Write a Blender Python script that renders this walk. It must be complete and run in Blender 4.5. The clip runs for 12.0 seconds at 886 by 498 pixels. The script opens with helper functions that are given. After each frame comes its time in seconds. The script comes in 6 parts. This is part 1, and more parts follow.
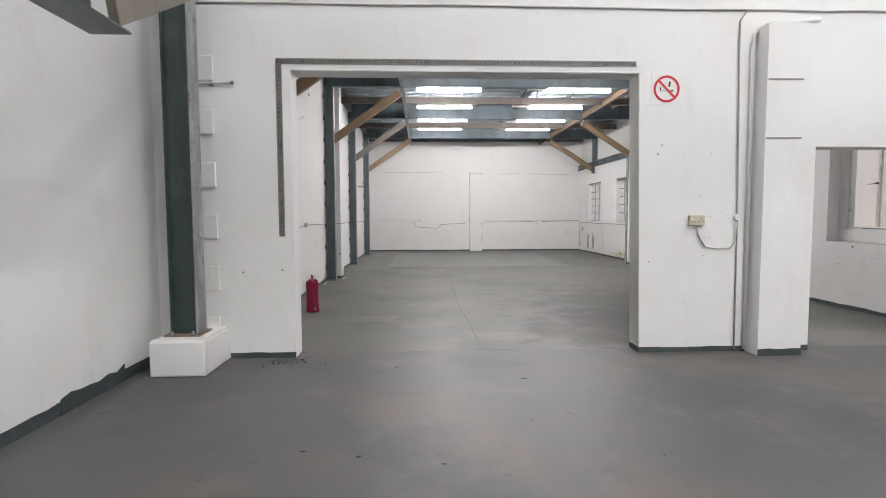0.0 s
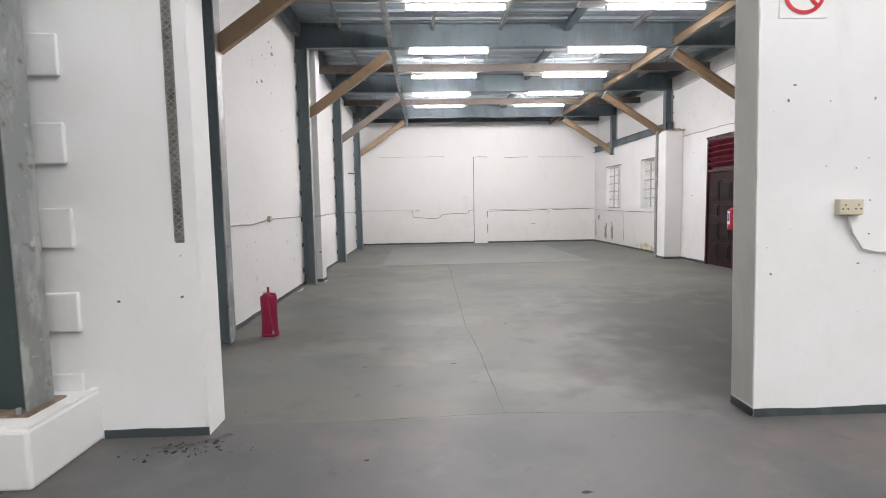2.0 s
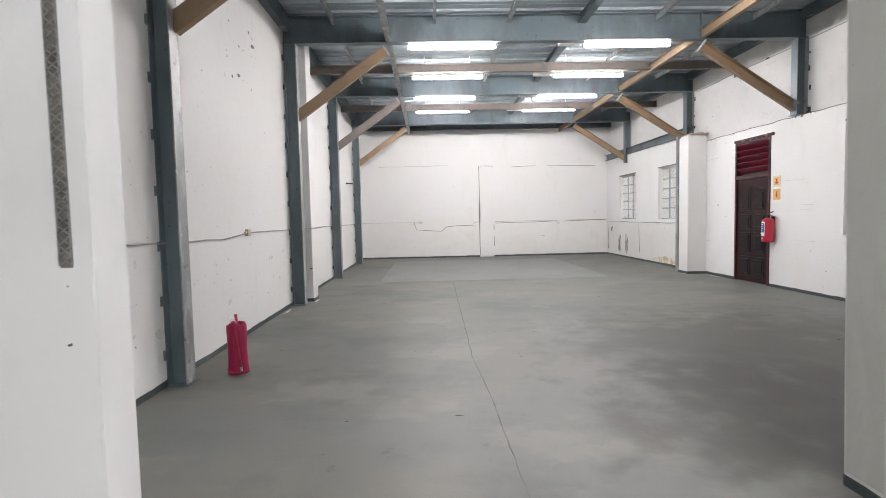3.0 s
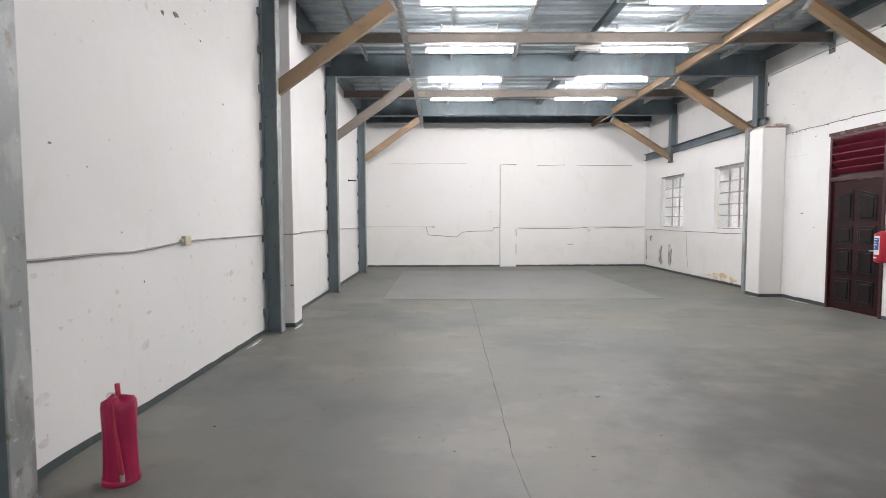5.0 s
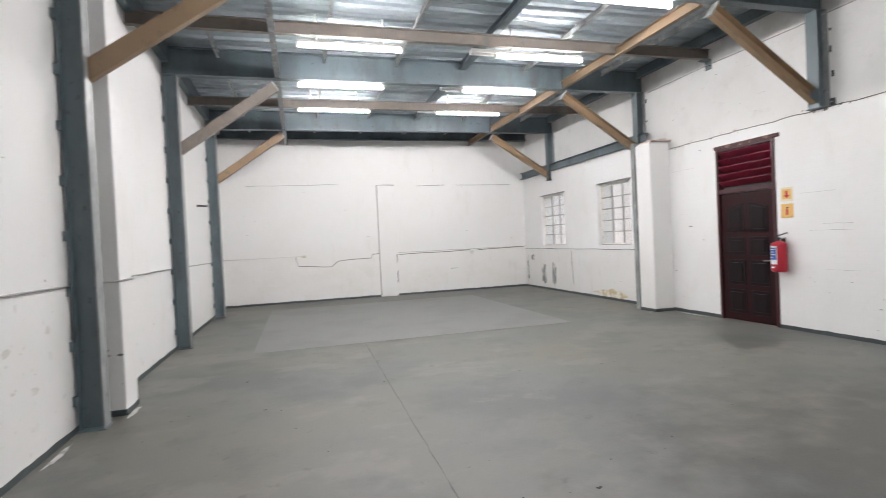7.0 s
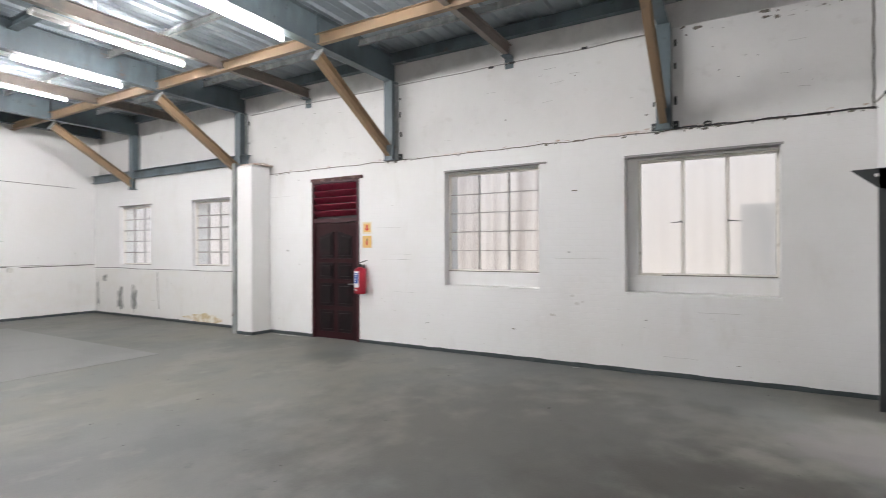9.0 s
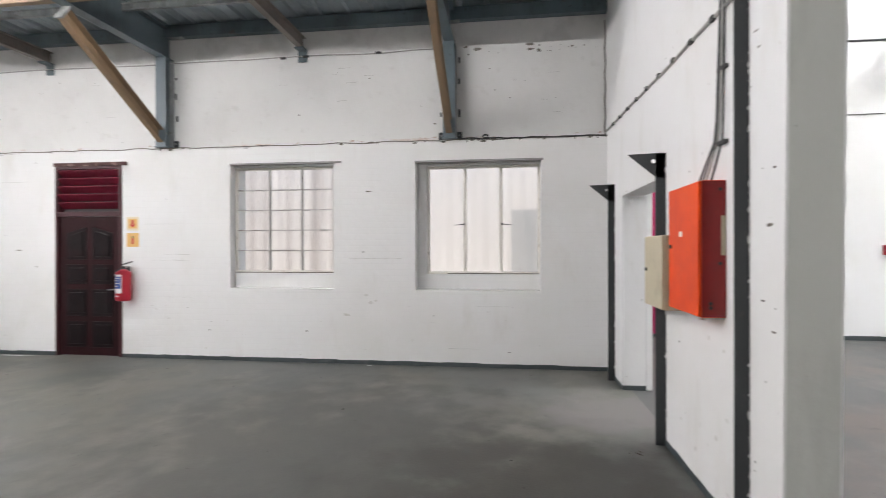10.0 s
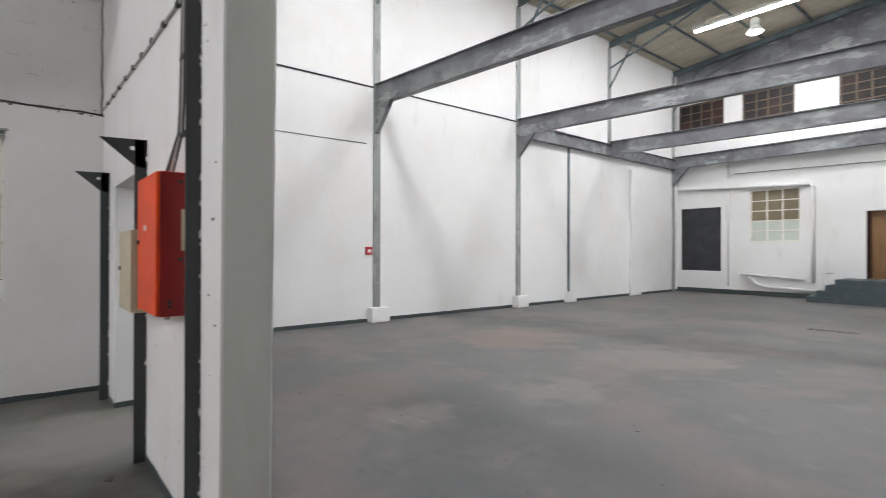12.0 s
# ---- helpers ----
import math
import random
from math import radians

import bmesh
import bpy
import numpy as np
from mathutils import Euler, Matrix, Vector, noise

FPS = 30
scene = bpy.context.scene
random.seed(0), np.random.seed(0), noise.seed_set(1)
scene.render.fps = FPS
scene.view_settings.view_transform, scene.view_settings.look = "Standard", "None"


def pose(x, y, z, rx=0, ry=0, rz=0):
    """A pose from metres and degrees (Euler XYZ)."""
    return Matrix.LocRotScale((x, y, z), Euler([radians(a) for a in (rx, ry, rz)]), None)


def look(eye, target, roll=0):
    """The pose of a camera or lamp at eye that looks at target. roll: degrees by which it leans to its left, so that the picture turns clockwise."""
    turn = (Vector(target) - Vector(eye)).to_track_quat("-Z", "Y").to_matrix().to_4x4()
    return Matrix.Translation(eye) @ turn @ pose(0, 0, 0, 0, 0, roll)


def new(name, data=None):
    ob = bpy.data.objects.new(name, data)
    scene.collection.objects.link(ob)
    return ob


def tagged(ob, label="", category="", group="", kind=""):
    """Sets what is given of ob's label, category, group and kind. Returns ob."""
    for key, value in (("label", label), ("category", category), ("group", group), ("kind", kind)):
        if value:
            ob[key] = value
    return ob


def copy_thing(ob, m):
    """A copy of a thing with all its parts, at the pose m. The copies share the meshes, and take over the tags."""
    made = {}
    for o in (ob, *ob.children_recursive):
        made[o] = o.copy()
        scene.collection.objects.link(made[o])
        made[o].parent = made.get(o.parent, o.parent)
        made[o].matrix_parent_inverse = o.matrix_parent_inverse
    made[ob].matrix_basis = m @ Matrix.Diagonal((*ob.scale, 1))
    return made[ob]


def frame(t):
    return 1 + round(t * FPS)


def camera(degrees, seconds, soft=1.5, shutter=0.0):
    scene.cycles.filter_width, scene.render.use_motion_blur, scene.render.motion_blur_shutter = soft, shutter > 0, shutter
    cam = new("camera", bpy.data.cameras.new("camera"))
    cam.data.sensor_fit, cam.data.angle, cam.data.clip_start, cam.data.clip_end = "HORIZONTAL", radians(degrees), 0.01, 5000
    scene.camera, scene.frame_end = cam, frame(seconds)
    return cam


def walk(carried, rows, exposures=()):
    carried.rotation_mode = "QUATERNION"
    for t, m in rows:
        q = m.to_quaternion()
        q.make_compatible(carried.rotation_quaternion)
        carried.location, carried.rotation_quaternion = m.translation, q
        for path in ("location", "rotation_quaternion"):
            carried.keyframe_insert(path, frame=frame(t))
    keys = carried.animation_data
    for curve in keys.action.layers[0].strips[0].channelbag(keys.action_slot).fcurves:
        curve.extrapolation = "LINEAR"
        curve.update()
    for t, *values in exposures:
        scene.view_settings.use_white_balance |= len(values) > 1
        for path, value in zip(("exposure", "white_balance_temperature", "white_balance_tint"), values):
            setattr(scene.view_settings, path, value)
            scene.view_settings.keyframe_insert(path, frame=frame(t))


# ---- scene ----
cam = camera(81.9, 12.0, soft=0.75, shutter=0.3)
PATH = [
    (0, (-0.012, -0.055, 1.525), (0.071, 1.939, 1.395), -0.2),
    (0.5, (0.01, 0.443, 1.519), (0.124, 2.434, 1.365), -0.7),
    (1, (0.036, 0.963, 1.539), (0.13, 2.954, 1.367), -0.7),
    (1.5, (0.042, 1.507, 1.551), (0.124, 3.498, 1.387), -0.8),
    (2, (0.103, 2.049, 1.529), (0.176, 4.04, 1.356), -1.0),
    (2.5, (0.125, 2.575, 1.521), (0.189, 4.567, 1.361), -1.0),
    (2.7, (0.157, 2.768, 1.501), (0.211, 4.763, 1.374), -1.3),
    (4.5, (0.17, 4.713, 1.541), (0.231, 6.709, 1.421), -0.5),
    (5, (0.136, 5.196, 1.539), (0.143, 7.192, 1.426), -0.2),
    (5.5, (0.072, 5.668, 1.567), (0.077, 7.665, 1.455), -0.2),
    (6, (-0.009, 6.107, 1.576), (-0.005, 8.104, 1.471), -0.4),
    (6.5, (-0.152, 6.457, 1.592), (-0.005, 8.45, 1.52), -1.0),
    (6.7, (-0.201, 6.579, 1.587), (0.106, 8.555, 1.54), -1.8),
    (8.5, (-0.308, 7.044, 1.69), (1.155, 8.408, 1.669), -1.2),
    (9, (-0.296, 6.999, 1.644), (1.432, 8.007, 1.649), -0.2),
    (9.5, (-0.28, 7.036, 1.605), (1.607, 7.697, 1.63), 0.0),
    (10, (-0.252, 6.997, 1.657), (1.73, 7.262, 1.656), -0.1),
    (10.5, (-0.181, 6.826, 1.626), (1.815, 6.698, 1.637), -0.0),
    (11, (-0.164, 6.687, 1.622), (1.739, 6.074, 1.629), 0.0),
    (11.5, (-0.17, 6.561, 1.613), (1.566, 5.567, 1.616), 0.0),
    (12, (-0.227, 6.464, 1.615), (1.312, 5.187, 1.623), 0.1),
]
walk(cam, [(t, look(eye, target, roll)) for t, eye, target, roll in PATH],
     exposures=[(0, 0.7, 6620, 11), (0.6, 0.77, 6620, 12), (1, 0.88, 6620, 12), (1.6, 0.92, 6620, 12), (2.5, 0.96, 6600, 11), (4.5, 1.04, 6600, 11), (6, 0.95, 6560, 10), (8.5, 0.97, 6560, 10), (9, 1.03, 6560, 10), (10, 1.04, 6560, 10), (10.5, 0.88, 6560, 10), (11, 0.67, 6560, 10), (11.5, 0.55, 6560, 10), (12, 0.48, 6560, 10)])

# ---- world and exposure ----
world = bpy.data.worlds.new("sky")
scene.world = world
world.use_nodes = True
wn = world.node_tree
sky = wn.nodes.new("ShaderNodeTexSky")
sky.sky_type = "NISHITA"
sky.sun_disc = False
sky.sun_elevation, sky.sun_rotation = radians(66), radians(-63)
wn.links.new(sky.outputs[0], wn.nodes["Background"].inputs[0])
wn.nodes["Background"].inputs[1].default_value = 0.12
sun = new("sun", bpy.data.lights.new("sun", "SUN"))
sun.data.energy, sun.data.angle, sun.data.color = 2.5, radians(3), (1.0, 0.96, 0.9)
sun.matrix_world = look((-12, 6, 30), (0, 0, 0))

TUBE_POWER = 96.0
LAMP_POWER = 285.0
HALL_TUBE_POWER = 24.0

# ---- plan, in metres ----
WX, EX = -2.28, 6.87          # store: west and east wall faces
SY, NY = 5.71, 22.05          # store: south and north wall faces
HY = 5.45                     # hall face of the dividing wall
HWX, HEX, HSY = -2.8, 9.8, -14.4   # hall: west, east and far south faces
LEDGE = 3.19                  # top of the thick lower east wall
FRAMES = (7.85, 12.2, 16.1, 20.12)   # main beams
COLUMNS = (7.86, 12.2, 16.12, 20.12)  # west columns
MIDS = (10.05, 14.25, 18.15)
OPEN_L, OPEN_R, OPEN_T = -1.375, 2.335, 3.045
LEAN = 0.062                  # how far the foot of the opening's east jamb stands out from its head
DECK = 5.04


# ---- materials ----
def mat(name, base, rough=0.6, metal=0.0, spots=(), bump=0.0, bump_scale=30.0, spec=0.5):
    """A node material: base colour, and spots = [(colour, noise scale, threshold, softness, amount), ...] laid over it."""
    m = bpy.data.materials.new(name)
    m.use_nodes = True
    nt = m.node_tree
    b = nt.nodes["Principled BSDF"]
    b.inputs["Roughness"].default_value = rough
    b.inputs["Metallic"].default_value = metal
    b.inputs["Specular IOR Level"].default_value = spec
    co = nt.nodes.new("ShaderNodeNewGeometry").outputs["Position"]
    last = None
    rgb = nt.nodes.new("ShaderNodeRGB")
    rgb.outputs[0].default_value = (*base, 1)
    last = rgb.outputs[0]
    for col, scale, thr, soft, amount in spots:
        n = nt.nodes.new("ShaderNodeTexNoise")
        n.inputs["Scale"].default_value = scale if not isinstance(scale, tuple) else 1.0
        n.inputs["Detail"].default_value = 5.0
        n.inputs["Roughness"].default_value = 0.62
        if isinstance(scale, tuple):
            mp = nt.nodes.new("ShaderNodeMapping")
            mp.inputs["Scale"].default_value = scale
            nt.links.new(co, mp.inputs[0])
            nt.links.new(mp.outputs[0], n.inputs["Vector"])
        else:
            nt.links.new(co, n.inputs["Vector"])
        r = nt.nodes.new("ShaderNodeMapRange")
        r.interpolation_type = "SMOOTHSTEP"
        r.inputs["From Min"].default_value, r.inputs["From Max"].default_value = thr - soft, thr + soft
        r.inputs["To Max"].default_value = amount
        nt.links.new(n.outputs["Fac"], r.inputs["Value"])
        mx = nt.nodes.new("ShaderNodeMix")
        mx.data_type = "RGBA"
        nt.links.new(r.outputs[0], mx.inputs[0])
        nt.links.new(last, mx.inputs[6])
        mx.inputs[7].default_value = (*col, 1)
        last = mx.outputs[2]
    nt.links.new(last, b.inputs["Base Color"])
    if bump:
        n = nt.nodes.new("ShaderNodeTexNoise")
        n.inputs["Scale"].default_value = bump_scale
        n.inputs["Detail"].default_value = 6.0
        nt.links.new(co, n.inputs["Vector"])
        bp = nt.nodes.new("ShaderNodeBump")
        bp.inputs["Strength"].default_value = bump
        bp.inputs["Distance"].default_value = 0.01
        nt.links.new(n.outputs["Fac"], bp.inputs["Height"])
        nt.links.new(bp.outputs[0], b.inputs["Normal"])
    return m


def glow(name, col, power):
    m = bpy.data.materials.new(name)
    m.use_nodes = True
    b = m.node_tree.nodes["Principled BSDF"]
    b.inputs["Base Color"].default_value = (0.9, 0.9, 0.9, 1)
    b.inputs["Emission Color"].default_value = (*col, 1)
    b.inputs["Emission Strength"].default_value = power
    return m


def glass_mat():
    m = bpy.data.materials.new("window_glass")
    m.use_nodes = True
    b = m.node_tree.nodes["Principled BSDF"]
    b.inputs["Base Color"].default_value = (0.95, 0.97, 0.96, 1)
    b.inputs["Transmission Weight"].default_value = 1.0
    b.inputs["Roughness"].default_value = 0.24
    b.inputs["IOR"].default_value = 1.1
    return m


def walled(name, base, courses=False):
    """White limewash over old masonry: broad yellowing, small chips, and where asked the ghost of block courses."""
    m = mat(name, base, 0.75, 0, [((0.72, 0.705, 0.67), 0.5, 0.56, 0.14, 0.5), ((0.62, 0.60, 0.55), (2.2, 2.2, 0.8), 0.66, 0.10, 0.35),
                                  ((0.45, 0.42, 0.37), 9.0, 0.74, 0.03, 0.5)], 0.35, 9.0, 0.3)
    if courses:
        nt = m.node_tree
        b = nt.nodes["Principled BSDF"]
        geo = nt.nodes.new("ShaderNodeNewGeometry").outputs["Position"]
        sep = nt.nodes.new("ShaderNodeSeparateXYZ")
        nt.links.new(geo, sep.inputs[0])
        add = nt.nodes.new("ShaderNodeMath")
        nt.links.new(sep.outputs[0], add.inputs[0])
        nt.links.new(sep.outputs[1], add.inputs[1])
        com = nt.nodes.new("ShaderNodeCombineXYZ")
        nt.links.new(add.outputs[0], com.inputs[0])
        nt.links.new(sep.outputs[2], com.inputs[1])
        br = nt.nodes.new("ShaderNodeTexBrick")
        br.inputs["Scale"].default_value = 1.0
        br.inputs["Brick Width"].default_value, br.inputs["Row Height"].default_value = 0.23, 0.085
        br.inputs["Mortar Size"].default_value, br.inputs["Mortar Smooth"].default_value = 0.006, 0.8
        nt.links.new(com.outputs[0], br.inputs["Vector"])
        was = b.inputs["Base Color"].links[0].from_socket
        wear = nt.nodes.new("ShaderNodeTexNoise")
        wear.inputs["Scale"].default_value = 1.7
        nt.links.new(geo, wear.inputs["Vector"])
        amt = nt.nodes.new("ShaderNodeMath")
        amt.operation = "MULTIPLY"
        nt.links.new(br.outputs["Fac"], amt.inputs[0])
        nt.links.new(wear.outputs["Fac"], amt.inputs[1])
        mix = nt.nodes.new("ShaderNodeMix")
        mix.data_type = "RGBA"
        nt.links.new(amt.outputs[0], mix.inputs[0])
        nt.links.new(was, mix.inputs[6])
        mix.inputs[7].default_value = (0.765, 0.762, 0.753, 1)
        nt.links.new(mix.outputs[2], b.inputs["Base Color"])
        bp = nt.nodes.new("ShaderNodeBump")
        bp.invert = True
        bp.inputs["Strength"].default_value, bp.inputs["Distance"].default_value = 0.13, 0.006
        nt.links.new(br.outputs["Fac"], bp.inputs["Height"])
        old = b.inputs["Normal"].links[0].from_node
        nt.links.new(old.outputs[0], bp.inputs["Normal"])
        nt.links.new(bp.outputs[0], b.inputs["Normal"])
    return m


M_WALL = walled("white_wall_paint", (0.745, 0.74, 0.73))
M_DADO = mat("cream_tinged_wall_paint", (0.735, 0.725, 0.705), 0.75, 0, [((0.66, 0.63, 0.56), (1.2, 1.2, 2.2), 0.56, 0.12, 0.3), ((0.56, 0.54, 0.51), (3.5, 3.5, 0.9), 0.64, 0.08, 0.3),
             ((0.745, 0.74, 0.73), 2.5, 0.56, 0.08, 0.6), ((0.40, 0.37, 0.33), 11.0, 0.71, 0.03, 0.6)], 0.45, 8.0, 0.3)
M_BLOCK = walled("white_painted_masonry", (0.795, 0.793, 0.787), True)
M_HALL = walled("white_hall_paint", (0.79, 0.79, 0.79))
M_UPPER = mat("rough_upper_wall_paint", (0.735, 0.73, 0.715), 0.8, 0, [((0.63, 0.62, 0.60), 1.3, 0.58, 0.14, 0.4), ((0.52, 0.50, 0.47), (4.0, 4.0, 6.0), 0.66, 0.08, 0.3), ((0.40, 0.37, 0.33), 12.0, 0.73, 0.03, 0.4)], 0.5, 7.0, 0.3)
M_FLOOR = mat("grey_floor_paint", (0.132, 0.135, 0.128), 0.52, 0,
              [((0.155, 0.147, 0.122), 0.33, 0.50, 0.10, 0.75), ((0.082, 0.088, 0.086), (0.45, 0.5, 1.0), 0.56, 0.08, 0.6), ((0.182, 0.176, 0.158), (0.7, 0.9, 1.0), 0.58, 0.05, 0.6),
               ((0.096, 0.098, 0.094), 1.7, 0.60, 0.08, 0.45), ((0.06, 0.06, 0.06), 5.0, 0.68, 0.06, 0.5), ((0.21, 0.205, 0.20), 14.0, 0.72, 0.04, 0.35)],
              0.12, 40.0, 0.35)


def ragged_patch(m, at, radius, col, amount):
    """A worn or darkened patch with a ragged outline round one spot of a floor."""
    nt = m.node_tree
    b = nt.nodes["Principled BSDF"]
    geo = nt.nodes.new("ShaderNodeNewGeometry").outputs["Position"]
    far = nt.nodes.new("ShaderNodeVectorMath")
    far.operation = "DISTANCE"
    far.inputs[1].default_value = (*at, 0)
    nt.links.new(geo, far.inputs[0])
    n = nt.nodes.new("ShaderNodeTexNoise")
    n.inputs["Scale"].default_value, n.inputs["Detail"].default_value = 2.2, 6.0
    nt.links.new(geo, n.inputs["Vector"])
    ad = nt.nodes.new("ShaderNodeMath")
    ad.operation = "MULTIPLY_ADD"
    nt.links.new(n.outputs["Fac"], ad.inputs[0])
    ad.inputs[1].default_value = radius * 2.0
    nt.links.new(far.outputs["Value"], ad.inputs[2])
    r = nt.nodes.new("ShaderNodeMapRange")
    r.interpolation_type = "SMOOTHSTEP"
    r.inputs["From Min"].default_value, r.inputs["From Max"].default_value = radius * 2.1, radius * 1.4
    r.inputs["To Max"].default_value = amount
    nt.links.new(ad.outputs[0], r.inputs["Value"])
    mx = nt.nodes.new("ShaderNodeMix")
    mx.data_type = "RGBA"
    nt.links.new(r.outputs[0], mx.inputs[0])
    nt.links.new(b.inputs["Base Color"].links[0].from_socket, mx.inputs[6])
    mx.inputs[7].default_value = (*col, 1)
    nt.links.new(mx.outputs[2], b.inputs["Base Color"])


# dark patches: mottled stain, and the dimness of this unlit floor painted in
ragged_patch(M_FLOOR, (3.8, 8.5), 2.4, (0.062, 0.062, 0.056), 0.7)
ragged_patch(M_FLOOR, (3.0, 6.6), 1.8, (0.050, 0.047, 0.041), 0.7)
ragged_patch(M_FLOOR, (5.1, 6.05), 0.72, (0.20, 0.185, 0.185), 0.7)
M_HFLOOR = mat("grey_brown_hall_floor_paint", (0.111, 0.110, 0.110), 0.5, 0,
               [((0.158, 0.128, 0.116), 0.45, 0.53, 0.08, 0.7), ((0.076, 0.081, 0.083), 0.55, 0.54, 0.08, 0.7), ((0.17, 0.157, 0.148), 1.3, 0.62, 0.08, 0.5),
                ((0.05, 0.05, 0.05), 5.0, 0.67, 0.05, 0.5), ((0.24, 0.22, 0.21), 13.0, 0.72, 0.03, 0.4)], 0.12, 40.0, 0.35)
ragged_patch(M_HFLOOR, (6.2, -0.5), 1.3, (0.185, 0.135, 0.115), 0.6)
ragged_patch(M_HFLOOR, (3.7, -0.9), 1.2, (0.18, 0.16, 0.148), 0.55)
ragged_patch(M_HFLOOR, (3.5, 1.6), 0.7, (0.20, 0.19, 0.18), 0.5)
ragged_patch(M_HFLOOR, (3.8, 3.5), 0.5, (0.20, 0.19, 0.18), 0.5)
M_STEEL = mat("blue_grey_steel_paint", (0.122, 0.160, 0.178), 0.45, 0.0,
              [((0.15, 0.18, 0.185), 3.0, 0.58, 0.1, 0.6), ((0.055, 0.068, 0.074), (1.5, 1.5, 0.5), 0.52, 0.1, 0.6), ((0.13, 0.085, 0.06), 5.0, 0.68, 0.05, 0.6), ((0.04, 0.045, 0.047), 11.0, 0.66, 0.05, 0.6)], 0.2, 25.0)
M_DGREEN = mat("dark_green_steel_paint", (0.030, 0.047, 0.047), 0.32, 0.0, [((0.055, 0.075, 0.072), (6.0, 6.0, 0.4), 0.52, 0.08, 0.7), ((0.08, 0.105, 0.10), 2.5, 0.58, 0.08, 0.6), ((0.10, 0.08, 0.06), 9.0, 0.7, 0.04, 0.6)], 0.12, 25.0)
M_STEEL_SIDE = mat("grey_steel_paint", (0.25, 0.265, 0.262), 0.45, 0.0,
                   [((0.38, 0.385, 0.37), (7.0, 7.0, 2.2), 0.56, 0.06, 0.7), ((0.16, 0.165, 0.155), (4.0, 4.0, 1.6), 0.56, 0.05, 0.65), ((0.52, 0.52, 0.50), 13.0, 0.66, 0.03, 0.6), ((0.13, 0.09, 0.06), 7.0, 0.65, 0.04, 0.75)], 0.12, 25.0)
M_BROWN = mat("brown_primer_steel", (0.24, 0.165, 0.10), 0.5, 0.0,
              [((0.30, 0.20, 0.11), 2.0, 0.55, 0.12, 0.6), ((0.15, 0.115, 0.085), 5.0, 0.62, 0.08, 0.6)], 0.1, 30.0)
M_BEAM = mat("dusty_beam_paint", (0.19, 0.165, 0.145), 0.55, 0.0,
             [((0.26, 0.22, 0.18), 2.0, 0.55, 0.12, 0.6), ((0.12, 0.12, 0.12), 5.0, 0.62, 0.08, 0.6)], 0.1, 30.0)
M_HBEAM = mat("mottled_grey_beam_paint", (0.145, 0.145, 0.160), 0.5, 0.0,
              [((0.23, 0.245, 0.245), (0.7, 1.4, 1.6), 0.52, 0.06, 0.75), ((0.34, 0.36, 0.36), (0.9, 2.2, 2.4), 0.59, 0.03, 0.7), ((0.09, 0.088, 0.10), 1.6, 0.56, 0.08, 0.7)], 0.1, 25.0)
M_DECK = mat("galvanised_roof_sheet", (0.30, 0.345, 0.37), 0.52, 0.08,
             [((0.21, 0.25, 0.27), 1.2, 0.55, 0.12, 0.7), ((0.42, 0.45, 0.46), 4.0, 0.62, 0.08, 0.5)], 0.1, 18.0)
M_ROOF = mat("aged_beige_roof_sheet", (0.42, 0.38, 0.30), 0.6, 0.0,
             [((0.30, 0.27, 0.21), (0.6, 3.0, 1.0), 0.55, 0.12, 0.7), ((0.5, 0.48, 0.42), 2.0, 0.6, 0.1, 0.5)], 0.15, 12.0)
M_SKIRT = mat("dark_teal_skirting_paint", (0.05, 0.065, 0.068), 0.5, 0, [((0.09, 0.10, 0.10), 7.0, 0.6, 0.08, 0.6)], 0.2, 40.0)
M_BLACK = mat("black_steel", (0.030, 0.034, 0.036), 0.45, 0, [((0.06, 0.055, 0.05), 12.0, 0.64, 0.06, 0.6)], 0.15, 40.0)
M_TUBE = glow("lit_fluorescent_tube", (1.0, 0.975, 0.998), TUBE_POWER)
M_HTUBE = glow("lit_hall_tube", (0.965, 0.975, 1.0), HALL_TUBE_POWER)
M_LAMP = glow("lit_bay_lamp", (0.962, 0.972, 1.0), LAMP_POWER)
M_FIT = mat("white_enamel", (0.75, 0.75, 0.73), 0.4, 0, [((0.5, 0.5, 0.48), 6.0, 0.66, 0.06, 0.5)])
M_GLASS = glass_mat()
M_OUT = mat("cream_sheet_fence", (0.72, 0.675, 0.645), 0.7, 0, [((0.40, 0.35, 0.33), (0.2, 4.2, 0.06), 0.53, 0.05, 0.85), ((0.60, 0.56, 0.53), (0.5, 1.0, 0.5), 0.56, 0.12, 0.5)], 0.1, 10.0)


# ---- mesh helpers ----
def add_box(bm, x0, x1, y0, y1, z0, z1, bevel=0.0, m=None):
    mid = Vector(((x0 + x1) / 2, (y0 + y1) / 2, (z0 + z1) / 2))
    mm = Matrix.Translation(mid) @ Matrix.Diagonal((abs(x1 - x0), abs(y1 - y0), abs(z1 - z0), 1))
    g = bmesh.ops.create_cube(bm, size=1.0, matrix=(m @ mm) if m else mm)
    if bevel:
        es = list({e for v in g["verts"] for e in v.link_edges})
        bmesh.ops.bevel(bm, geom=es, offset=bevel, segments=2, affect="EDGES", profile=0.5)
    return bm


def add_tube(bm, a, b, r, n=10, r2=None):
    a, b = Vector(a), Vector(b)
    d = b - a
    mm = Matrix.Translation((a + b) / 2) @ d.to_track_quat("Z", "Y").to_matrix().to_4x4()
    bmesh.ops.create_cone(bm, cap_ends=True, segments=n, radius1=r, radius2=r if r2 is None else r2, depth=d.length, matrix=mm)
    return bm


def box(x0, x1, y0, y1, z0, z1, bevel=0.0):
    return add_box(bmesh.new(), x0, x1, y0, y1, z0, z1, bevel)


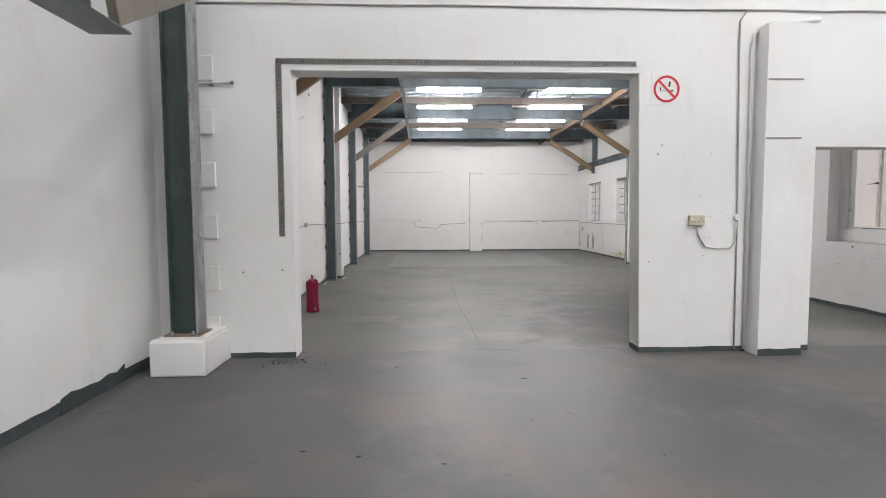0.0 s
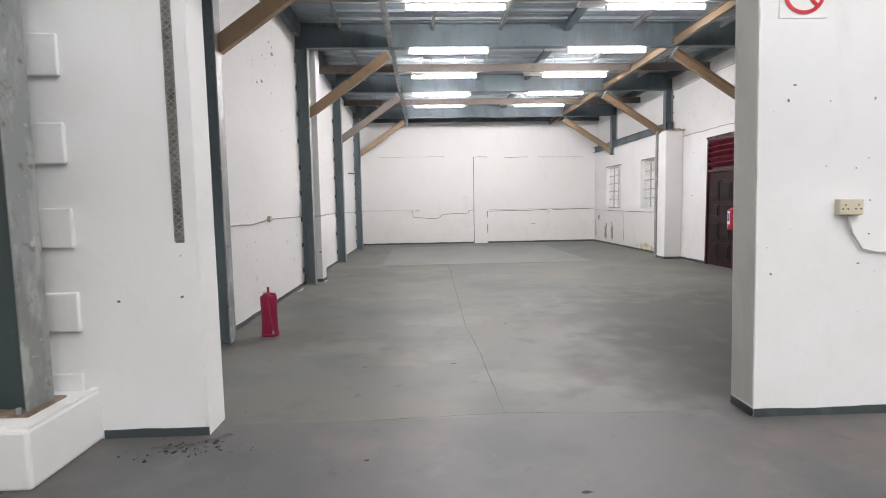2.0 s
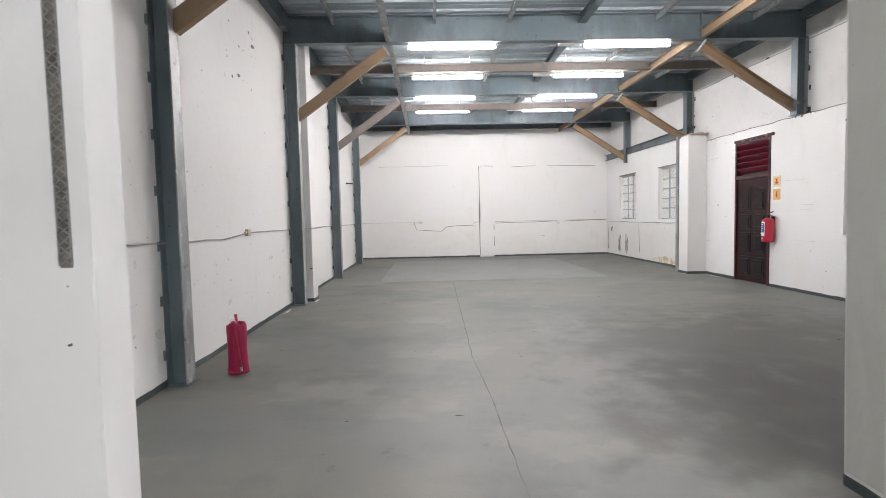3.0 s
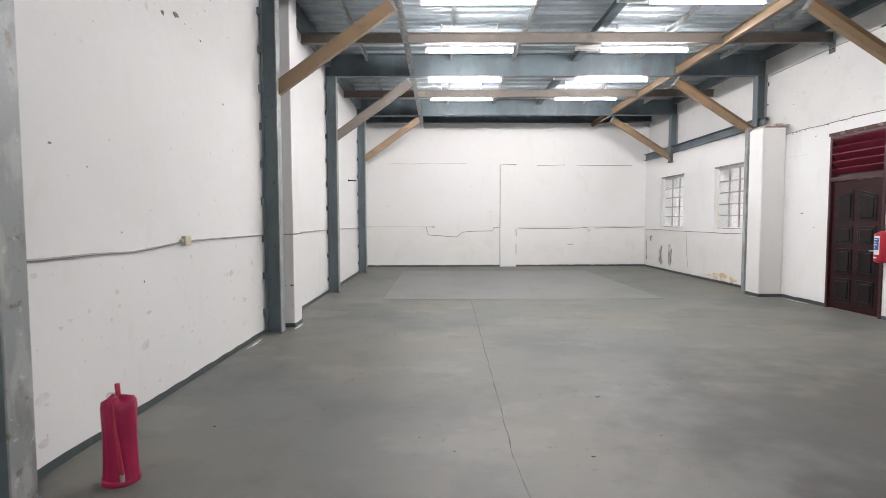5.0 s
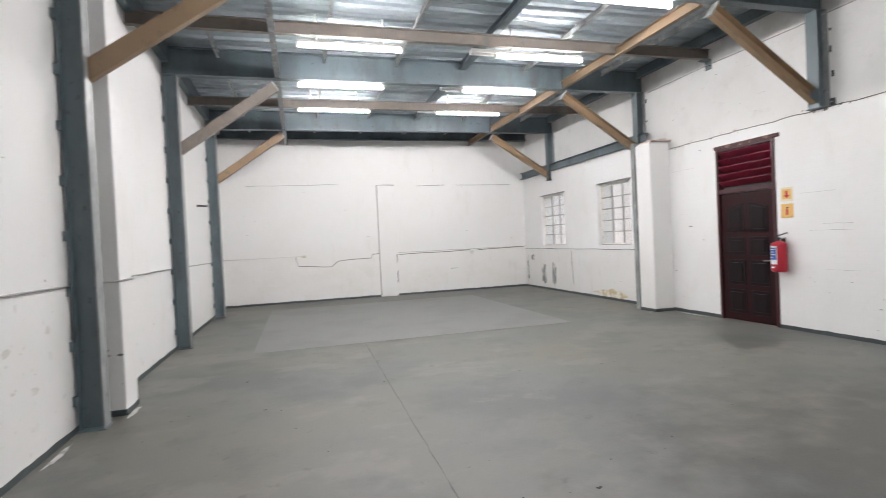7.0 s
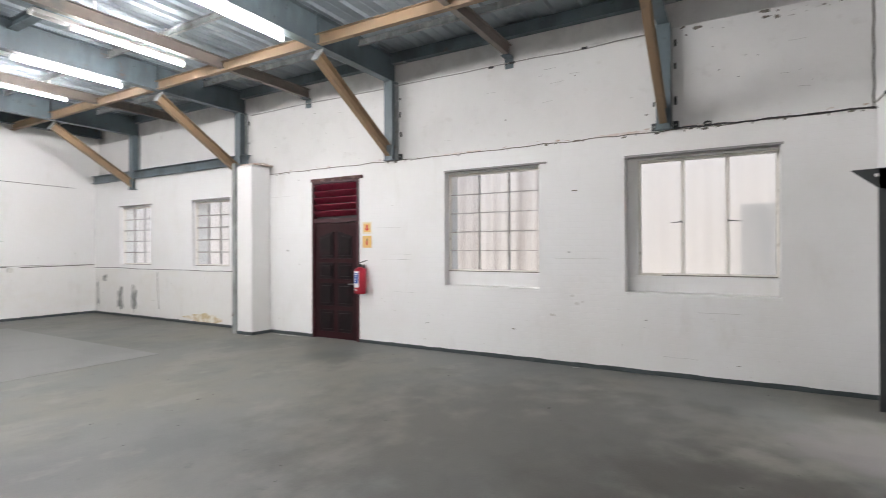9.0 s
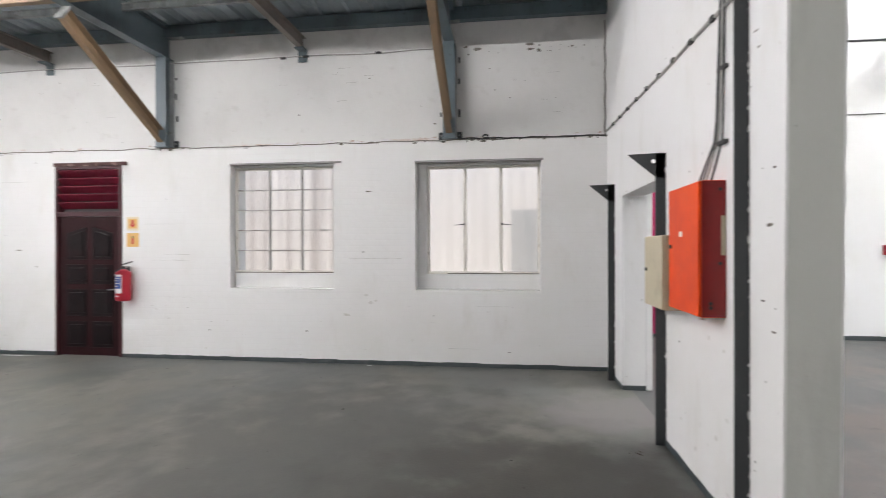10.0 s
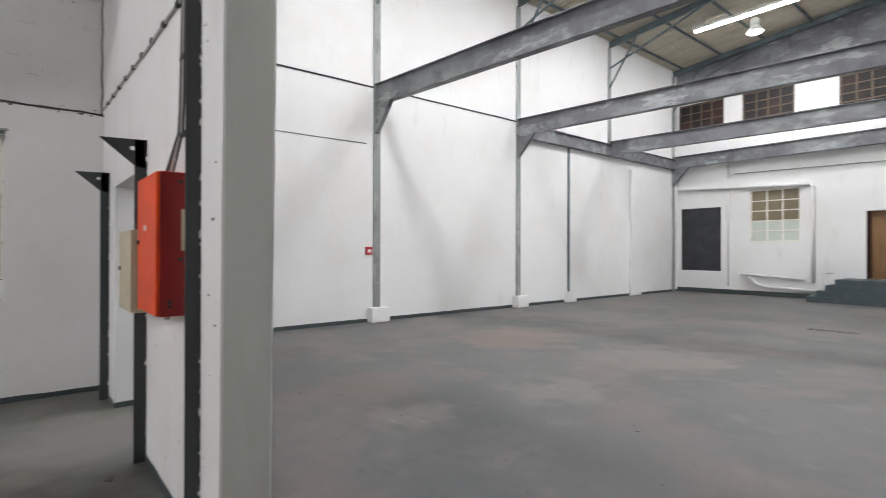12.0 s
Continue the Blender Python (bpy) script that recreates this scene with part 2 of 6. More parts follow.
def obj(name, bm, material, smooth=False):
    me = bpy.data.meshes.new(name)
    bmesh.ops.recalc_face_normals(bm, faces=bm.faces)
    bm.to_mesh(me)
    bm.free()
    me.materials.append(material)
    if smooth:
        for p in me.polygons:
            p.use_smooth = True
    return new(name, me)


def part(name, bm, material, parent, label="", smooth=False):
    ob = obj(name, bm, material, smooth)
    ob.parent = parent
    if label:
        ob["label"] = label
    return ob


def thing(name, label, category, group="", at=(0, 0, 0), kind=""):
    ob = new(name)
    ob.empty_display_size = 0.1
    ob.location = at
    return tagged(ob, label, category, group, kind)


def structure(name, bm, material, label, category, smooth=False):
    return tagged(obj(name, bm, material, smooth), label, category, kind="structure")


def wall_bm(axis, t0, t1, a0, a1, z0, z1, holes=()):
    """A wall between t0 and t1 along the axis it faces, from a0 to a1 and z0 to z1, with holes (a0, a1, z0, z1) cut through."""
    us = sorted({a0, a1, *[h[0] for h in holes], *[h[1] for h in holes]})
    vs = sorted({z0, z1, *[h[2] for h in holes], *[h[3] for h in holes]})
    us, vs = [u for u in us if a0 <= u <= a1], [v for v in vs if z0 <= v <= z1]

    def solid(i, j):
        if not (0 <= i < len(us) - 1 and 0 <= j < len(vs) - 1):
            return False
        u, v = (us[i] + us[i + 1]) / 2, (vs[j] + vs[j + 1]) / 2
        return not any(h[0] < u < h[1] and h[2] < v < h[3] for h in holes)

    bm = bmesh.new()

    def P(t, u, v):
        return bm.verts.new((t, u, v) if axis == "x" else (u, t, v))
    for i in range(len(us) - 1):
        for j in range(len(vs) - 1):
            if not solid(i, j):
                continue
            u0, u1, v0, v1 = us[i], us[i + 1], vs[j], vs[j + 1]
            for t in (t0, t1):
                bm.faces.new([P(t, u0, v0), P(t, u1, v0), P(t, u1, v1), P(t, u0, v1)])
            for (di, dj, p, q) in ((-1, 0, (u0, v0), (u0, v1)), (1, 0, (u1, v0), (u1, v1)), (0, -1, (u0, v0), (u1, v0)), (0, 1, (u0, v1), (u1, v1))):
                if not solid(i + di, j + dj):
                    bm.faces.new([P(t0, *p), P(t1, *p), P(t1, *q), P(t0, *q)])
    bmesh.ops.remove_doubles(bm, verts=bm.verts, dist=1e-5)
    return bm


def i_bm(length, depth, width, tf=0.012, tw=0.009):
    """An I section along local x, its web upright (depth along z, flanges along y), centred."""
    bm = bmesh.new()
    h = length / 2
    add_box(bm, -h, h, -width / 2, width / 2, depth / 2 - tf, depth / 2, 0.002)
    add_box(bm, -h, h, -width / 2, width / 2, -depth / 2, -depth / 2 + tf, 0.002)
    add_box(bm, -h, h, -tw / 2, tw / 2, -depth / 2 + tf, depth / 2 - tf)
    return bm


def between(a, b, up=(0, 0, 1)):
    """The pose whose x axis runs from a to b, at their middle."""
    a, b = Vector(a), Vector(b)
    x = (b - a).normalized()
    y = Vector(up).cross(x).normalized()
    z = x.cross(y)
    m = Matrix((x, y, z)).transposed().to_4x4()
    return Matrix.Translation((a + b) / 2) @ m


def placed(bm, m):
    bm.transform(m)
    return bm


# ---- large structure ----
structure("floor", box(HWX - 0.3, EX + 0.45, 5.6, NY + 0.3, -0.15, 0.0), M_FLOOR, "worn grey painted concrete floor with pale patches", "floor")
structure("hall_floor", box(HWX - 0.3, 10.1, HSY - 2.6, 5.6, -0.15, 0.0), M_HFLOOR, "worn grey-brown painted concrete hall floor", "floor")



def leaning(bm):
    """Lets everything on the line of the opening's east jamb follow its slight lean."""
    for v in bm.verts:
        if abs(v.co.x - OPEN_R) < 0.035:
            v.co.x += LEAN * max(0.0, 1 - v.co.z / OPEN_T)
    return bm


structure("wall_divider", leaning(wall_bm("y", HY, SY, HWX - 0.3, HEX, 0, 8.9, [(OPEN_L, OPEN_R, -1, OPEN_T), (4.33, 5.95, -1, 2.27)])), M_HALL,
          "white painted masonry wall with a wide opening", "wall")
structure("wall_west", wall_bm("x", WX - 0.3, WX, SY, NY + 0.3, 0, 5.3), M_WALL, "white painted wall, stained and chipped", "wall")
structure("wall_north", wall_bm("y", NY, NY + 0.3, WX, EX + 0.5, 0, 5.3), M_WALL, "white painted far wall with patched plaster", "wall")
WINDOWS = {"window_1": (9.55, 11.15, 1.05, 2.93), "window_2": (6.59, 8.35, 1.04, 2.905), "window_3": (19.42, 20.82, 1.28, 2.81), "window_4": (16.5, 17.8, 1.28, 2.81)}
DOOR = (12.92, 14.06, -1.0, 2.95)
structure("wall_east_lower", wall_bm("x", EX, EX + 0.45, SY, NY, 0, LEDGE, [*WINDOWS.values(), DOOR]), M_BLOCK, "white painted brick wall with windows", "wall")
structure("wall_east_upper", wall_bm("x", EX + 0.1, EX + 0.45, SY, NY, LEDGE, 5.3), M_UPPER, "white rendered upper wall, set back over a ledge", "wall")
structure("hall_wall_west", wall_bm("x", HWX - 0.3, HWX, HSY, HY, 0, 10.2), M_HALL, "white painted hall wall with soft streaks", "wall")
structure("hall_wall_east", wall_bm("x", HEX, HEX + 0.3, HSY, SY, 0, 9.2), M_HALL, "smooth white painted hall wall", "wall")
GABLE = [(8.1, 9.64, 0.86, 3.34), (5.48, 7.09, 1.95, 3.89), (2.3, 3.69, 0.75, 2.93), (7.99, 9.73, 6.2, 7.55), (5.66, 7.33, 6.2, 7.53), (2.7, 4.4, 6.2, 7.46)]
structure("hall_wall_south", wall_bm("y", HSY - 0.3, HSY, HWX - 0.3, HEX + 0.3, 0, 10.2, GABLE), M_HALL, "white painted end wall with windows", "wall")
structure("backing_wall", box(HWX, HEX, HSY - 2.6, HSY - 2.4, 0, 9), M_WALL, "plain wall of the room behind the end wall", "wall")


def hall_roof():
    bm = bmesh.new()
    n = 210
    for i in range(n):
        y0 = HSY - 0.3 + (HY + 0.6 - HSY) * i / n
        y1 = HSY - 0.3 + (HY + 0.6 - HSY) * (i + 1) / n
        d0, d1 = (0.03 if i % 2 else 0.0), (0.03 if (i + 1) % 2 else 0.0)
        for xa, za, xb, zb in ((10.1, 8.93, 3.5, 9.6), (3.5, 9.6, HWX - 0.3, 9.0)):
            vs = [bm.verts.new(p) for p in ((xa, y0, za + d0), (xb, y0, zb + d0), (xb, y1, zb + d1), (xa, y1, za + d1))]
            bm.faces.new(vs)
    return bm


structure("hall_roof", hall_roof(), M_ROOF, "aged beige corrugated roof sheets on steel", "ceiling")


def deck():
    """Ribbed metal decking: troughs that run east to west."""
    bm = bmesh.new()
    y = SY - 0.0
    prof = []
    while y < NY + 0.1:
        prof += [(y, 0.0), (y + 0.035, 0.0), (y + 0.06, 0.04), (y + 0.205, 0.04), (y + 0.21, 0.034), (y + 0.225, 0.034), (y + 0.23, 0.04), (y + 0.375, 0.04), (y + 0.40, 0.0)]
        y += 0.40
    for (ya, za), (yb, zb) in zip(prof, prof[1:]):
        if yb - ya < 1e-4:
            continue
        bm.faces.new([bm.verts.new(p) for p in ((WX - 0.1, ya, DECK + za), (EX + 0.4, ya, DECK + za), (EX + 0.4, yb, DECK + zb), (WX - 0.1, yb, DECK + zb))])
    bmesh.ops.remove_doubles(bm, verts=bm.verts, dist=1e-5)
    ext = bmesh.ops.extrude_face_region(bm, geom=bm.faces[:])
    bmesh.ops.translate(bm, verts=[v for v in ext["geom"] if isinstance(v, bmesh.types.BMVert)], vec=(0, 0, 0.06))
    return bm


structure("ceiling", deck(), M_DECK, "blue-grey ribbed metal deck ceiling", "ceiling")

# ---- store: steel frames ----
CB = 4.54   # underside of the main beams


def main_beam(y):
    b = thing("roof_beam", "deep blue-grey painted steel beam across the store", "beam", "main roof beams", (0, y, CB))
    part("beam_section", placed(i_bm(EX + 0.1 - WX, 0.46, 0.15), Matrix.Translation(((WX + EX + 0.1) / 2, 0, 0.23))), M_STEEL, b)
    for x in (-0.46, 5.06):
        part("stiffener", box(x - 0.006, x + 0.006, -0.07, 0.07, 0.012, 0.448), M_STEEL, b)
    return b


def mid_beam(y):
    b = thing("cross_beam", "dusty brown-grey steel beam between the main frames", "beam", "cross beams", (0, y, 4.60))
    part("beam_section", placed(i_bm(EX + 0.1 - WX, 0.18, 0.09), Matrix.Translation(((WX + EX + 0.1) / 2, 0, 0.09))), M_BEAM, b)
    return b


def column(y, x0, x1, z0, z1, name, label, clips):
    c = thing(name, label, "column", "store columns", ((x0 + x1) / 2, y, z0))
    d, h = x1 - x0, z1 - z0
    w2 = 0.085
    bm = bmesh.new()
    add_box(bm, -d / 2, -d / 2 + 0.014, -w2, w2, 0.012, h, 0.002)
    add_box(bm, -d / 2 + 0.014, d / 2 - 0.014, -0.006, 0.006, 0.012, h)
    part("web", bm, M_STEEL, c)
    # inner flange is coloured paler than the web and the outer flange
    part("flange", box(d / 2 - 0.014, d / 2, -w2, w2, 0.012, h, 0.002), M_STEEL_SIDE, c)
    part("base_plate", box(-d / 2 - 0.01, d / 2 + 0.015, -w2 - 0.02, w2 + 0.02, 0.0, 0.012, 0.002), M_STEEL, c)
    if clips:
        for k in range(9):
            z = 0.25 + k * 0.5
            if z < h - 0.1:
                bm = box(-d / 2 - 0.02, -d / 2 + 0.02, -w2 - 0.045, -w2, z, z + 0.09, 0.004)
                add_box(bm, -d / 2 - 0.03, -d / 2 - 0.02, -w2 - 0.03, -w2 + 0.01, z + 0.02, z + 0.07)
                part("wall_clip", bm, M_STEEL, c)
    return c


def brace(a, b, depth=0.175, width=0.09, paint=None):
    o = thing("knee_brace", "dusty tan steel knee brace from column to beam" if paint else "brown primed steel knee brace from column to beam", "brace", "knee braces", a)
    va, vb = Vector(a), Vector(b)
    m = between((0, 0, 0), vb - va)
    L = (vb - va).length
    bm = bmesh.new()
    add_box(bm, -L / 2, L / 2, -width / 2, -width / 2 + 0.008, -depth / 2, depth / 2, 0.002)
    add_box(bm, -L / 2, L / 2, -width / 2 + 0.008, width / 2, depth / 2 - 0.01, depth / 2, 0.002)
    add_box(bm, -L / 2, L / 2, -width / 2 + 0.008, width / 2, -depth / 2, -depth / 2 + 0.01, 0.002)
    part("brace_channel", placed(bm, m), paint or M_BROWN, o)
    part("end_plate", placed(box(L / 2 - 0.02, L / 2 + 0.005, -0.06, 0.06, -depth / 2 - 0.02, depth / 2 + 0.02, 0.002), m), M_STEEL_SIDE, o)
    return o


for y, yc in zip(FRAMES, COLUMNS):
    main_beam(y)
    column(yc, WX + (0.0 if yc < 9 else 0.02), WX + (0.185 if yc < 9 else 0.23), 0.0, CB, "steel_column", "blue-grey steel column against the white wall", True)
    column(y, EX - 0.1, EX + 0.1, LEDGE, CB, "steel_column", "short blue-grey steel column on the wall ledge", False)
    brace((WX + 0.15, yc + 0.05, 3.29), (-0.50, yc + 0.05, CB - 0.1), paint=M_BEAM if 15 < yc < 17 else None)
    brace((EX - 0.06, y, 3.33), (5.08, y, CB - 0.1))
for y in MIDS:
    mid_beam(y)
for x, m, name in ((-0.46, M_STEEL_SIDE, "grey steel tie beam running the length of the store"), (5.06, M_BROWN, "brown primed steel tie beam running the length of the store")):
    o = thing("tie_beam", name, "beam", "tie beams", (x, SY, 4.55))
    part("beam_section", placed(i_bm(NY - SY - 0.02, 0.16, 0.08), Matrix.Translation((0, (NY - SY) / 2, 0.08)) @ pose(0, 0, 0, 0, 0, 90)), m, o)
for x, wide in ((0.35, 0.05), (1.65, 0.06), (2.95, 0.13), (4.25, 0.05), (-1.4, 0.05), (6.0, 0.05)):
    o = thing("ceiling_joist", "wide blue-grey steel joist under the deck" if wide > 0.1 else "small grey steel joist under the deck", "joist", "ceiling joists", (x, SY, 4.87))
    part("beam_section", placed(i_bm(NY - SY - 0.02, 0.10 + 0.5 * max(0, wide - 0.06), wide, 0.008, 0.006), Matrix.Translation((0, (NY - SY) / 2, 0.05)) @ pose(0, 0, 0, 0, 0, 90)), M_STEEL if wide > 0.1 else M_STEEL_SIDE, o)


def tube_light(x, y, z, length=1.56, spare=0.0):
    o = thing("tube_light", "lit white fluorescent tube light under the deck", "light", "store tube lights", (x, y, z))
    part("tube", add_tube(bmesh.new(), (-length / 2 + 0.03, 0, -0.012), (length / 2 - 0.03, 0, -0.012), 0.025, 14), M_TUBE, o, "glowing tube", True)
    part("housing", box(-length / 2, length / 2, -0.028, 0.028, 0.03, 0.075, 0.006), M_FIT, o, "white steel batten")
    if spare:
        bm = box(-length / 2 - spare, -length / 2 - 0.02, -0.075, -0.05, 0.01, 0.07, 0.004)
        add_box(bm, -length / 2 - spare, -length / 2 - 0.02, 0.05, 0.075, 0.01, 0.07, 0.004)
        add_box(bm, -length / 2 - spare - 0.03, -length / 2 - spare, -0.075, 0.075, 0.01, 0.07, 0.004)
        part("spare_tray", bm, M_FIT, o, "empty white batten tray beyond the tube")
    for s in (-1, 1):
        part("tube_holder", box(s * length / 2 - 0.015, s * length / 2 + 0.015, -0.028, 0.028, -0.046, 0.036, 0.004), M_FIT, o)
        part("hanger", box(s * 0.5 - 0.012, s * 0.5 + 0.012, -0.012, 0.012, 0.075, DECK - z, 0.002), M_FIT, o)
    return o


for y, z in ((10.2, 4.56), (12.35, 4.52), (14.55, 4.58), (16.35, 4.54), (18.3, 4.6)):
    for x in (0.66, 3.8):
        tube_light(x, y, z, spare=0.42 if x > 2 else 0.0)

for x, lab in ((WX + 0.06, "west"), (EX + 0.03, "east")):
    o = thing("wall_plate_channel", "blue-grey steel channel along the top of the %s wall" % lab, "channel", "wall plate channels", (x, SY, 4.86 if lab == "east" else 4.76))
    bm = box(-0.06, 0.06, 0.0, NY - SY - 0.3, 0, 0.012, 0.002)
    add_box(bm, 0.048 if lab == "west" else -0.06, 0.06 if lab == "west" else -0.048, 0, NY - SY - 0.3, 0.012, 0.28 if lab == "west" else 0.18, 0.002)
    part("channel", bm, M_STEEL, o)
    for yy in (2.0, 6.2, 10.3, 14.2):
        part("splice_plate", box(-0.055, 0.055, yy, yy + 0.22, -0.008, 0.0, 0.002), M_STEEL_SIDE, o)

north = thing("wall_plate_beam", "dark blue-grey steel beam along the top of the far wall", "beam", at=(0, NY - 0.12, 4.68))
part("beam_section", placed(i_bm(EX + 0.1 - WX, 0.34, 0.16), Matrix.Translation(((WX + EX + 0.1) / 2, 0, 0.17))), M_STEEL, north)

# ---- more materials ----
M_RED = mat("red_extinguisher_paint", (0.42, 0.012, 0.03), 0.35, 0, [((0.30, 0.01, 0.02), 5.0, 0.6, 0.1, 0.5)])
M_COVER = mat("crimson_vinyl_cover", (0.33, 0.004, 0.055), 0.5, 0, [((0.22, 0.004, 0.036), 6.0, 0.55, 0.12, 0.6)], 0.5, 8.0)
M_STRAP = mat("rose_rubber_hose", (0.36, 0.022, 0.05), 0.5)
M_DOOR = mat("dark_red_gloss_paint", (0.026, 0.006, 0.008), 0.36, 0, [((0.015, 0.005, 0.006), (3, 3, 1), 0.55, 0.12, 0.7)], 0.15, 20.0, 0.22)
M_LOUVRE = mat("maroon_louvre_paint", (0.17, 0.012, 0.03), 0.4, 0, [((0.10, 0.008, 0.02), 4.0, 0.55, 0.12, 0.6)], 0.1, 20.0)
M_PANEL = mat("dark_door_panel", (0.009, 0.006, 0.007), 0.32, 0, [((0.022, 0.007, 0.009), 5.0, 0.6, 0.1, 0.5)], 0.05, 20.0, 0.22)
M_CHROME = mat("dull_chrome", (0.55, 0.55, 0.53), 0.3, 1.0)
M_ORANGE = mat("orange_cabinet_enamel", (0.76, 0.070, 0.006), 0.5, 0, [((0.58, 0.045, 0.010), 2.5, 0.55, 0.12, 0.5), ((0.25, 0.03, 0.01), 14.0, 0.72, 0.03, 0.6)], 0.06, 20.0, 0.25)
M_BEIGE = mat("beige_enamel", (0.50, 0.44, 0.31), 0.45, 0, [((0.36, 0.31, 0.21), 5.0, 0.58, 0.1, 0.5)], 0.05, 20.0)
M_SIGN = mat("white_sign_plate", (0.78, 0.78, 0.77), 0.4)
M_SRED = mat("sign_red", (0.55, 0.015, 0.03), 0.4)
M_SBLK = mat("sign_black", (0.02, 0.02, 0.02), 0.5)
M_SYEL = mat("sign_orange_yellow", (0.74, 0.47, 0.16), 0.4)
M_SPALE = mat("sign_cream_border", (0.74, 0.66, 0.48), 0.4)
M_BLUE = mat("label_blue", (0.05, 0.10, 0.35), 0.4)
M_PVC = mat("grey_white_conduit", (0.62, 0.61, 0.57), 0.5, 0, [((0.42, 0.41, 0.38), 8.0, 0.6, 0.1, 0.5)])
M_CABLE = mat("grey_cable", (0.36, 0.35, 0.33), 0.6, 0, [((0.2, 0.2, 0.19), 10.0, 0.6, 0.1, 0.5)])
M_DCABLE = mat("dark_cable", (0.04, 0.04, 0.04), 0.6)
M_IVORY = mat("ivory_plastic", (0.55, 0.50, 0.38), 0.45)
M_MESH = mat("galvanised_lath", (0.30, 0.30, 0.29), 0.5, 0.6, [((0.15, 0.15, 0.15), 30.0, 0.55, 0.08, 0.7)])
M_CRACK = mat("dark_joint_filler", (0.082, 0.080, 0.076), 0.8, 0, [((0.13, 0.128, 0.122), 3.0, 0.52, 0.1, 0.8)])
M_OILY = mat("oily_brown_smear", (0.035, 0.030, 0.026), 0.55, 0, [((0.105, 0.104, 0.104), (9.0, 14.0, 1.0), 0.50, 0.14, 0.9)])
M_DIRT = mat("black_grit", (0.025, 0.023, 0.02), 0.9)
M_CHIP = mat("chipped_plaster", (0.20, 0.18, 0.155), 0.9, 0, [((0.08, 0.075, 0.07), 12.0, 0.55, 0.1, 0.8)])
M_BRICK = mat("bare_red_brick", (0.44, 0.32, 0.25), 0.85, 0, [((0.62, 0.57, 0.52), 6.0, 0.50, 0.1, 0.8)], 0.5, 18.0)
M_GBAR = mat("greyed_glazing_bar_paint", (0.40, 0.385, 0.36), 0.6, 0, [((0.2, 0.17, 0.14), 9.0, 0.6, 0.08, 0.6)])
M_SOFTLINE = mat("faint_mortar_crack", (0.45, 0.44, 0.42), 0.9, 0, [((0.7, 0.69, 0.67), 5.0, 0.52, 0.1, 0.9)])
M_WFRAME = mat("white_window_paint", (0.78, 0.75, 0.69), 0.5, 0, [((0.40, 0.36, 0.30), 9.0, 0.62, 0.06, 0.6)], 0.1, 30.0)
M_LINTEL = mat("grey_lintel_paint", (0.30, 0.295, 0.285), 0.7, 0, [((0.18, 0.175, 0.17), 7.0, 0.58, 0.1, 0.6)], 0.3, 25.0)
M_MAGENTA = mat("magenta_door_paint", (0.42, 0.008, 0.10), 0.45)
M_STEP = mat("dark_teal_step_paint", (0.045, 0.065, 0.075), 0.5, 0, [((0.09, 0.10, 0.11), 4.0, 0.58, 0.1, 0.6)], 0.2, 25.0)
M_TIMBER = mat("brown_varnished_door", (0.22, 0.115, 0.045), 0.4, 0, [((0.14, 0.07, 0.03), (6, 6, 0.8), 0.55, 0.12, 0.7)], 0.08, 30.0)
M_DARKGLASS = mat("dark_brown_obscured_glass", (0.022, 0.020, 0.020), 0.5, 0, [((0.075, 0.035, 0.028), 1.2, 0.57, 0.1, 0.6)], spec=0.2)
M_OBSCURE = mat("tan_obscured_glass", (0.20, 0.16, 0.10), 0.3, 0, [((0.28, 0.24, 0.17), 2.0, 0.55, 0.1, 0.6)])
M_FROST = mat("pale_frosted_glass", (0.55, 0.60, 0.54), 0.35)
M_DKBAR = mat("dark_brown_window_paint", (0.10, 0.065, 0.045), 0.5, 0, [((0.20, 0.15, 0.08), 2.0, 0.6, 0.06, 0.6)])
M_BLACKPANEL = mat("black_board", (0.028, 0.030, 0.033), 0.6, 0, [((0.05, 0.05, 0.055), 2.0, 0.55, 0.12, 0.6)])
M_PALEFLOOR = mat("pale_repaired_floor_paint", (0.156, 0.157, 0.152), 0.48, 0,
                  [((0.122, 0.125, 0.12), 0.8, 0.55, 0.08, 0.7), ((0.09, 0.09, 0.09), 7.0, 0.72, 0.04, 0.5)], 0.1, 40.0)
M_RUST = mat("rust_stain", (0.42, 0.27, 0.12), 0.8)
M_GALV = mat("weathered_zinc_sheet", (0.47, 0.46, 0.455), 0.6, 0.0, [((0.38, 0.38, 0.385), (1, 4, 0.6), 0.55, 0.1, 0.6)])


# ---- setting: skirtings, pilasters, patches ----
def ragged_strip(a, b, h, out, seed, thick=0.006, wob=0.006):
    """A painted skirting band from a to b on the floor, proud towards out, with an uneven top edge."""
    r = random.Random(seed)
    a, b, out = Vector(a), Vector(b), Vector(out)
    n = max(2, int((b - a).length / 0.12))
    bm = bmesh.new()
    rows = []
    for i in range(n + 1):
        p = a.lerp(b, i / n)
        t = h + r.uniform(-wob, wob)
        rows.append([bm.verts.new(p + out * 0.001), bm.verts.new(p + out * thick), bm.verts.new(p + out * thick + Vector((0, 0, t))), bm.verts.new(p + out * 0.001 + Vector((0, 0, t)))])
    for p, q in zip(rows, rows[1:]):
        for k in range(4):
            bm.faces.new([p[k], p[(k + 1) % 4], q[(k + 1) % 4], q[k]])
    bm.faces.new(rows[0])
    bm.faces.new(rows[-1][::-1])
    return bm


